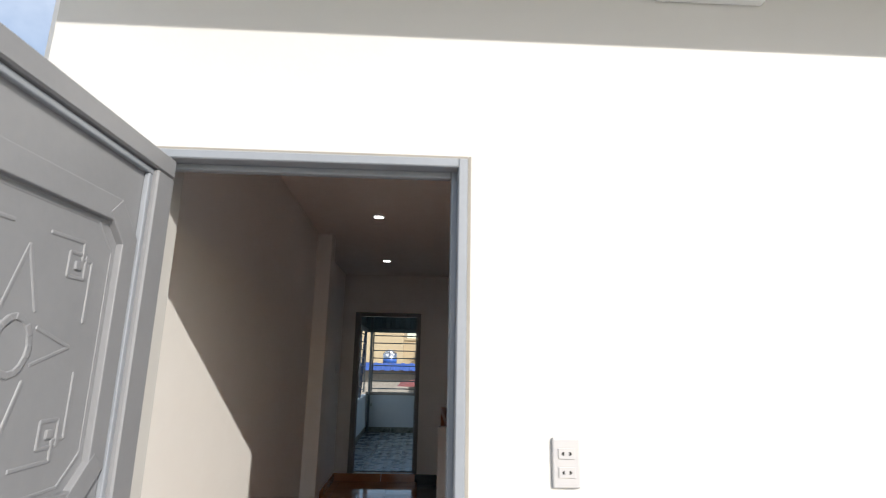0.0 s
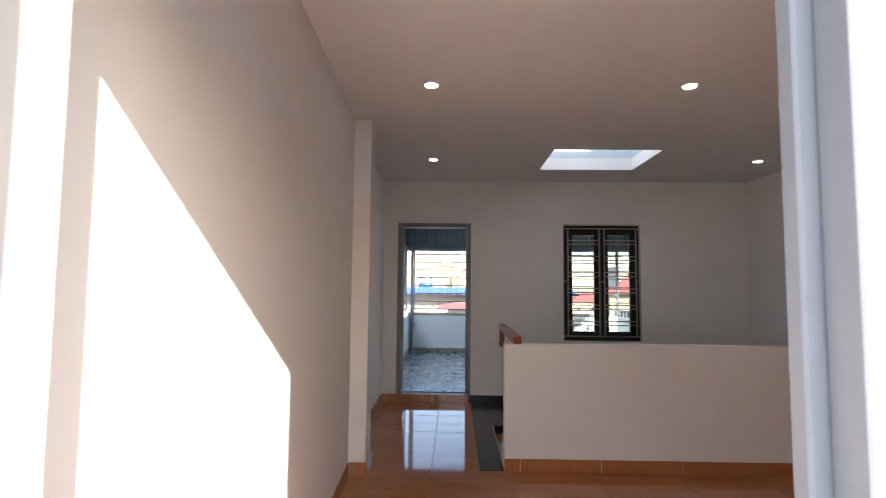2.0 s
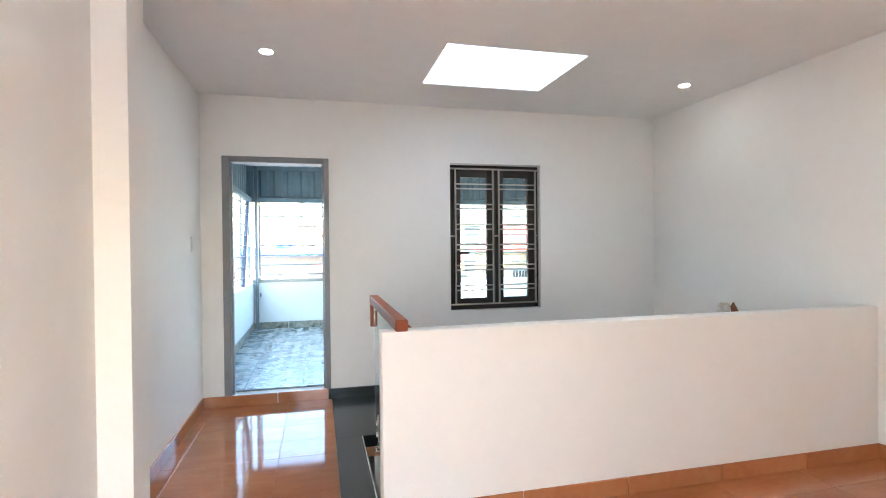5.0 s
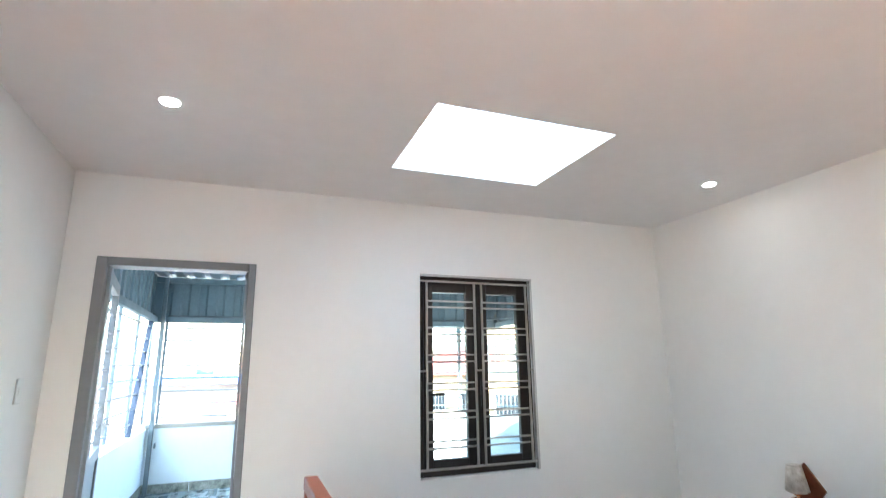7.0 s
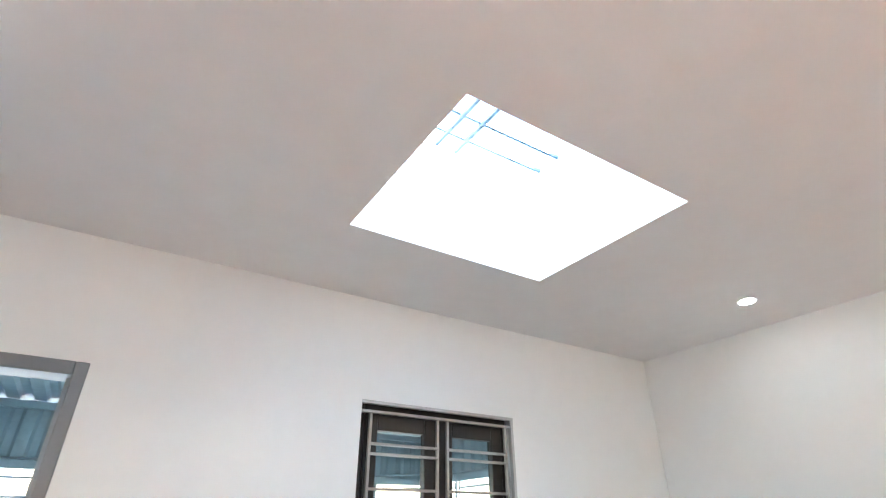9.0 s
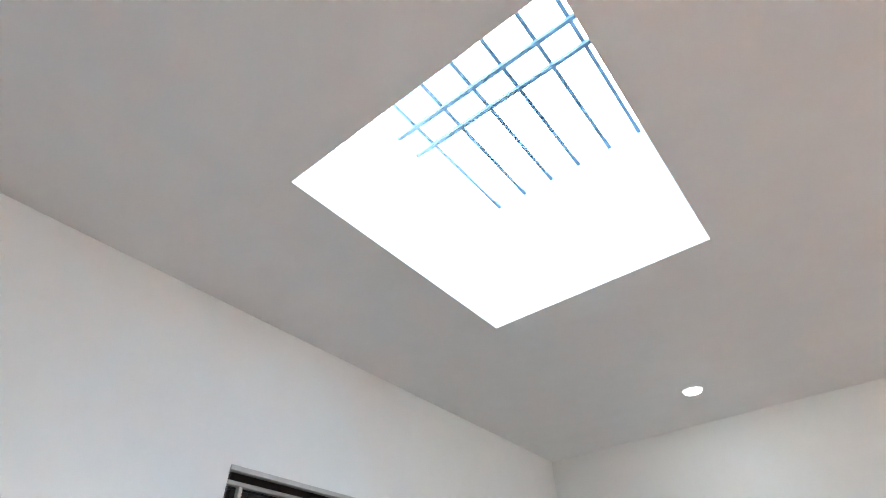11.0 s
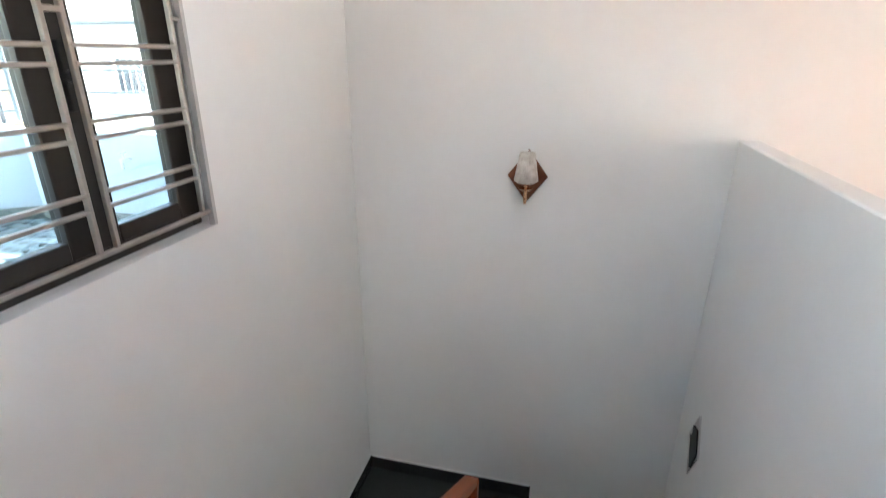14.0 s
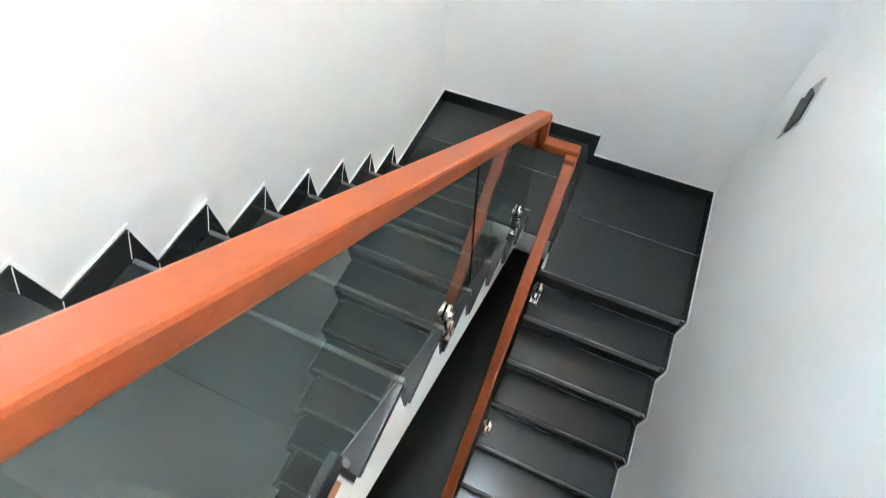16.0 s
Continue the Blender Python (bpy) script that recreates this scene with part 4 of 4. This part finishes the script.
def house(x, y, w, d, top, mat, roof="flat", roof_mat=REDROOF, rows=3, cols=3, label="rendered town house with a flat roof", balustrade=False, turn=0.0, pitch=0.3):
    """A town house whose front faces -y: walls, rows of windows with frames, and a flat, gable or hip roof."""
    h = group_of("town_house", (0, 0, GZ), label, "house", "houses of the town")
    Build().box(-w / 2, w / 2, 0, d, GZ, top).make("wall", mat, h)
    storey = 3.2
    fr, gl = Build(), Build()
    for r in range(rows):
        z = top - 1.15 - storey * r
        for c in range(cols):
            u = -w / 2 + w * (c + 0.5) / cols
            gl.box(u - 0.55, u + 0.55, -0.02, 0.0, z - 1.1, z)
            fr.box(u - 0.65, u - 0.55, -0.07, 0, z - 1.2, z + 0.1).box(u + 0.55, u + 0.65, -0.07, 0, z - 1.2, z + 0.1).box(u - 0.55, u + 0.55, -0.07, 0, z, z + 0.1).box(u - 0.7, u + 0.7, -0.14, 0, z - 1.2, z - 1.1)
            for k in range(5):
                fr.box(u - 0.4 + 0.2 * k - 0.015, u - 0.4 + 0.2 * k + 0.015, -0.05, -0.03, z - 1.1, z)
        fr.box(-w / 2 - 0.1, w / 2 + 0.1, -0.12, 0, z - 2.2, z - 2.05)
    if rows:
        tagged(gl.make("window", DARKGLASS, h), kind="stuff")
        tagged(fr.make("trim", TOWN_TRIM, h), kind="stuff")
    if roof == "gable":
        rise = w * pitch * 1.1
        o = 0.5
        Build().prism([(-w / 2 - o, top - 0.2), (0, top + rise), (w / 2 + o, top - 0.2), (w / 2 + o, top - 0.02), (0, top + rise + 0.2), (-w / 2 - o, top - 0.02)], "y", -o, d + o).make("roof", roof_mat, h)
        Build().prism([(-w / 2, top), (w / 2, top), (0, top + rise)], "y", 0.0, d).make("gable", mat, h)
        Build().box(-0.06, 0.06, -o, -o + 0.1, top + rise, top + rise + 0.7).bar((-0.5, -o, top + rise + 0.05), (0, -o, top + rise + 0.3), 0.06, 0.1).make("finial", roof_mat, h)
    elif roof == "hip":
        b = Build()
        e, rise = 0.4, min(w, d) * pitch
        lo = [b.bm.verts.new(p) for p in ((-w / 2 - e, -e, top), (w / 2 + e, -e, top), (w / 2 + e, d + e, top), (-w / 2 - e, d + e, top))]
        hi = [b.bm.verts.new(p) for p in ((-w / 5, d / 2, top + rise), (w / 5, d / 2, top + rise))]
        for f in ((lo[0], lo[1], hi[1], hi[0]), (lo[1], lo[2], hi[1]), (lo[2], lo[3], hi[0], hi[1]), (lo[3], lo[0], hi[0]), lo[::-1]):
            b.bm.faces.new(f)
        b.make("roof", roof_mat, h)
    else:
        Build().box(-w / 2 - 0.15, w / 2 + 0.15, -0.15, d + 0.15, top, top + 0.18).make("roof", mat if not balustrade else TOWN_TRIM, h)
        if balustrade:
            b = Build().box(-w / 2, w / 2, -0.1, 0.05, top + 0.95, top + 1.08)
            for k in range(int(w / 0.28)):
                b.rod((-w / 2 + 0.14 + 0.28 * k, -0.02, top + 0.18), (-w / 2 + 0.14 + 0.28 * k, -0.02, top + 0.95), 0.05, 0.075, 6)
            tagged(b.make("balustrade", TOWN_TRIM, h), kind="stuff")
    h.matrix_basis = pose(x, y, GZ, 0, 0, turn)
    return h


house(-4.3, 42, 5.8, 9, 5.2, CREAM, rows=0, label="tall cream rendered house with a stepped top")
house(-0.9, 43, 1.2, 6, 2.9, CREAM, rows=0, label="narrow cream rendered annexe")
house(1.55, 40, 2.6, 8, 1.7, CREAM, "gable", ORANGEROOF, pitch=0.54, rows=2, cols=2, label="cream house with an orange tiled gable roof")
house(-1.5, 30, 13, 9, 0.75, GREYWALL, rows=1, cols=5, label="low grey concrete building with a flat roof")
house(1.6, 18.6, 3.8, 2.8, 0.55, GREYWALL, "hip", REDROOF, pitch=0.11, rows=1, cols=2, label="low shed with a faded red metal roof")
house(-3.5, 17, 7, 7, -0.3, CONCRETE, rows=1, cols=3, label="weathered concrete house with a flat roof")
house(-9, 24, 6, 8, 2.0, FACADE, rows=2, cols=3, label="white rendered house with flat roof")
house(12.8, 33, 6, 6, 0.9, CREAM, "hip", REDROOF, rows=2, cols=3, label="cream house with a red hipped roof", turn=-20)
house(14.6, 26, 7.5, 8, 1.15, YELLOW, rows=2, cols=3, label="ochre rendered house with a white roof balustrade", balustrade=True, turn=-32)
house(18.5, 34, 9, 8, 4.0, CREAM, rows=3, cols=4, label="tall pale house with red panels", turn=-30)
house(16.8, 19, 6.5, 8, 2.3, GREYWALL, rows=2, cols=2, label="grey weathered house with stained walls", turn=-44)
house(7, 24, 7, 8, -1.2, GREYWALL, rows=1, cols=3, label="low grey house with a flat roof")
house(39, 110, 8, 12, 5.4, GREYWALL, rows=5, cols=7, label="distant grey block of flats")
for k in range(22):
    a = radians(-60 + 6.2 * k + random.uniform(-2, 2))
    r = random.uniform(70, 170)
    house(r * math.sin(a), r * math.cos(a), random.uniform(7, 14), 10, random.uniform(-6.0, -3.5), random.choice((CREAM, FACADE, GREYWALL, YELLOW)), random.choice(("flat", "hip", "gable")),
          random.choice((REDROOF, ORANGEROOF)), rows=2, cols=3, label="distant rendered town house", turn=random.uniform(-30, 30))
tank = group_of("water_tank", (-1.75, 30.6, 0.93), "upright stainless steel water tank on a roof", "tank")
Build().rod((-1.75, 30.6, 1.15), (-1.75, 30.6, 1.75), 0.40, seg=24).rod((-1.75, 30.6, 1.75), (-1.75, 30.6, 1.95), 0.40, 0.12, 24).make("drum", TANKSTEEL, tank, smooth=True)
# ring round the drum that paints the blue reflection in its steel
Build().rod((-1.75, 30.6, 1.2), (-1.75, 30.6, 1.48), 0.408, seg=24).make("band", TANK_REFLECTION, tank, smooth=True)
tb = Build()
for sx in (-0.28, 0.28):
    for sy in (-0.28, 0.28):
        tb.rod((-1.75 + sx, 30.6 + sy, 0.93), (-1.75 + sx, 30.6 + sy, 1.2), 0.03, seg=6)
tb.make("leg", TANKSTEEL, tank, each=True)
tarp = group_of("blue_awning", (-2, 22, 0.5), "bright blue sheet metal awning on a roof", "awning")
corrugated("sheet", (-9, 22, 0.97), (1, 0, 0), (0, 1.6, 0.28), 14, 1.62, mat=BLUETARP, parent=tarp, pitch=0.4)
Build().box(-8.9, 4.9, 22.9, 23.0, GZ, 1.02).make("support_wall", CONCRETE, tarp)

# ---- tiles, last ----
tile_meshes = {}


def slab_piece(name, x0, x1, y0, y1, z0, z1, mat, parent, bevel=0.0012):
    """One tile; tiles of one size share a mesh."""
    key = (name, round(x1 - x0, 3), round(y1 - y0, 3), round(z1 - z0, 3), mat.name)
    if key not in tile_meshes:
        w, d, h = x1 - x0, y1 - y0, z1 - z0
        bm = bmesh.new()
        bmesh.ops.create_cube(bm, size=1, matrix=Matrix.LocRotScale((0, 0, h / 2), None, (w, d, h)))
        bmesh.ops.bevel(bm, geom=list(bm.edges), offset=bevel, segments=1, affect="EDGES")
        me = bpy.data.meshes.new(name)
        bm.to_mesh(me)
        bm.free()
        me.materials.append(mat)
        tile_meshes[key] = me
    ob = new(name, tile_meshes[key])
    ob.parent = parent
    ob.location = Vector(((x0 + x1) / 2, (y0 + y1) / 2, z0)) - parent.matrix_basis.translation
    return ob


def pave(regions, size, gap, z0, z1, mat, parent, ox, oy):
    for x0, x1, y0, y1 in regions:
        i0, i1 = math.floor((x0 - ox) / size), math.ceil((x1 - ox) / size)
        j0, j1 = math.floor((y0 - oy) / size), math.ceil((y1 - oy) / size)
        for i in range(i0, i1):
            for j in range(j0, j1):
                a, b = max(x0, ox + i * size + gap / 2), min(x1, ox + (i + 1) * size - gap / 2)
                c, d = max(y0, oy + j * size + gap / 2), min(y1, oy + (j + 1) * size - gap / 2)
                if b - a > 0.015 and d - c > 0.015:
                    slab_piece("tile", a, b, c, d, z0, z1, mat, parent, 0.0008)


pave([(WEST_N, EAST_S, FRONT_IN, HALF_S), (WEST_N, 0.128, HALF_S, NORTH), (FD_X0, FD_X1, FRONT, FRONT_IN)], 0.60, 0.0025, -0.008, 0.0, FLOOR_TILE, floor, WEST, NORTH)
pave([(BX0, BX1, NORTH_OUT, BY1)], 0.50, 0.004, BZ - 0.010, BZ, BALC_TILE, balcony, -0.62, NORTH_OUT)
BASE = 0.092
skirt = structure(group_of("baseboard", (1.2, 3.0, 0), "orange wood-look tile baseboard", "baseboard"), "", "")


def skirting(p, q, z0=0.0, z1=BASE, mat=FLOOR_TILE, parent=skirt, size=0.60, t=0.010, shift=0.0):
    """Baseboard tiles along a wall from p to q; the boards lie to the left of that way."""
    p, q = Vector(p), Vector(q)
    d = (q - p).normalized()
    n = Vector((-d.y, d.x))
    length, u = (q - p).length, -shift
    while u < length - 0.01:
        a, b = max(u, 0), min(u + size - 0.005, length)
        ob = slab_piece("baseboard_tile", 0, b - a, 0, t, z0, z1, mat, parent, 0.0015)
        c = p + d * (a + b) / 2 + n * t / 2
        ob.location = Vector((c.x, c.y, z0)) - parent.matrix_basis.translation
        ob.rotation_euler.z = math.atan2(d.y, d.x)
        u += size


skirting((HALF_X, HALF_S - 0.010), (EAST, HALF_S - 0.010), shift=0.48)
skirting((EAST, 4.38), (EAST, HALF_S - 0.012))
skirting((EAST_S, FRONT_IN), (EAST_S, 4.378))
skirting((EAST - 0.01, 4.38), (EAST_S, 4.38))
skirting((WEST, 4.648), (WEST_S, FRONT_IN + 0.001))
skirting((-0.706, 4.86), (-0.706, 4.651))
skirting((WEST + 0.012, 4.650), (-0.696, 4.650))
skirting((WEST_N, NORTH - 0.012), (WEST_N, 4.87))
skirting((WEST_N, NORTH - 0.010), (0.129, NORTH - 0.010))
bskirt = structure(group_of("balcony_skirting", (1.2, 9, BZ), "dark marbled tile skirting of the balcony", "baseboard"), "", "")
skirting((BX0, BY1 - 0.01), (BEND_X, BY1 - 0.01), BZ, BZ + 0.10, BALC_SKIRT, bskirt, 0.5)
skirting((BX0, BY1 - 0.02), (BX0, NORTH_OUT), BZ, BZ + 0.10, BALC_SKIRT, bskirt, 0.5)
skirting((BX1, NORTH_OUT), (BX1, BEND_Y), BZ, BZ + 0.10, BALC_SKIRT, bskirt, 0.5)
skirting((BX1, BEND_Y), (BEND_X, BY1), BZ, BZ + 0.10, BALC_SKIRT, bskirt, 0.5)
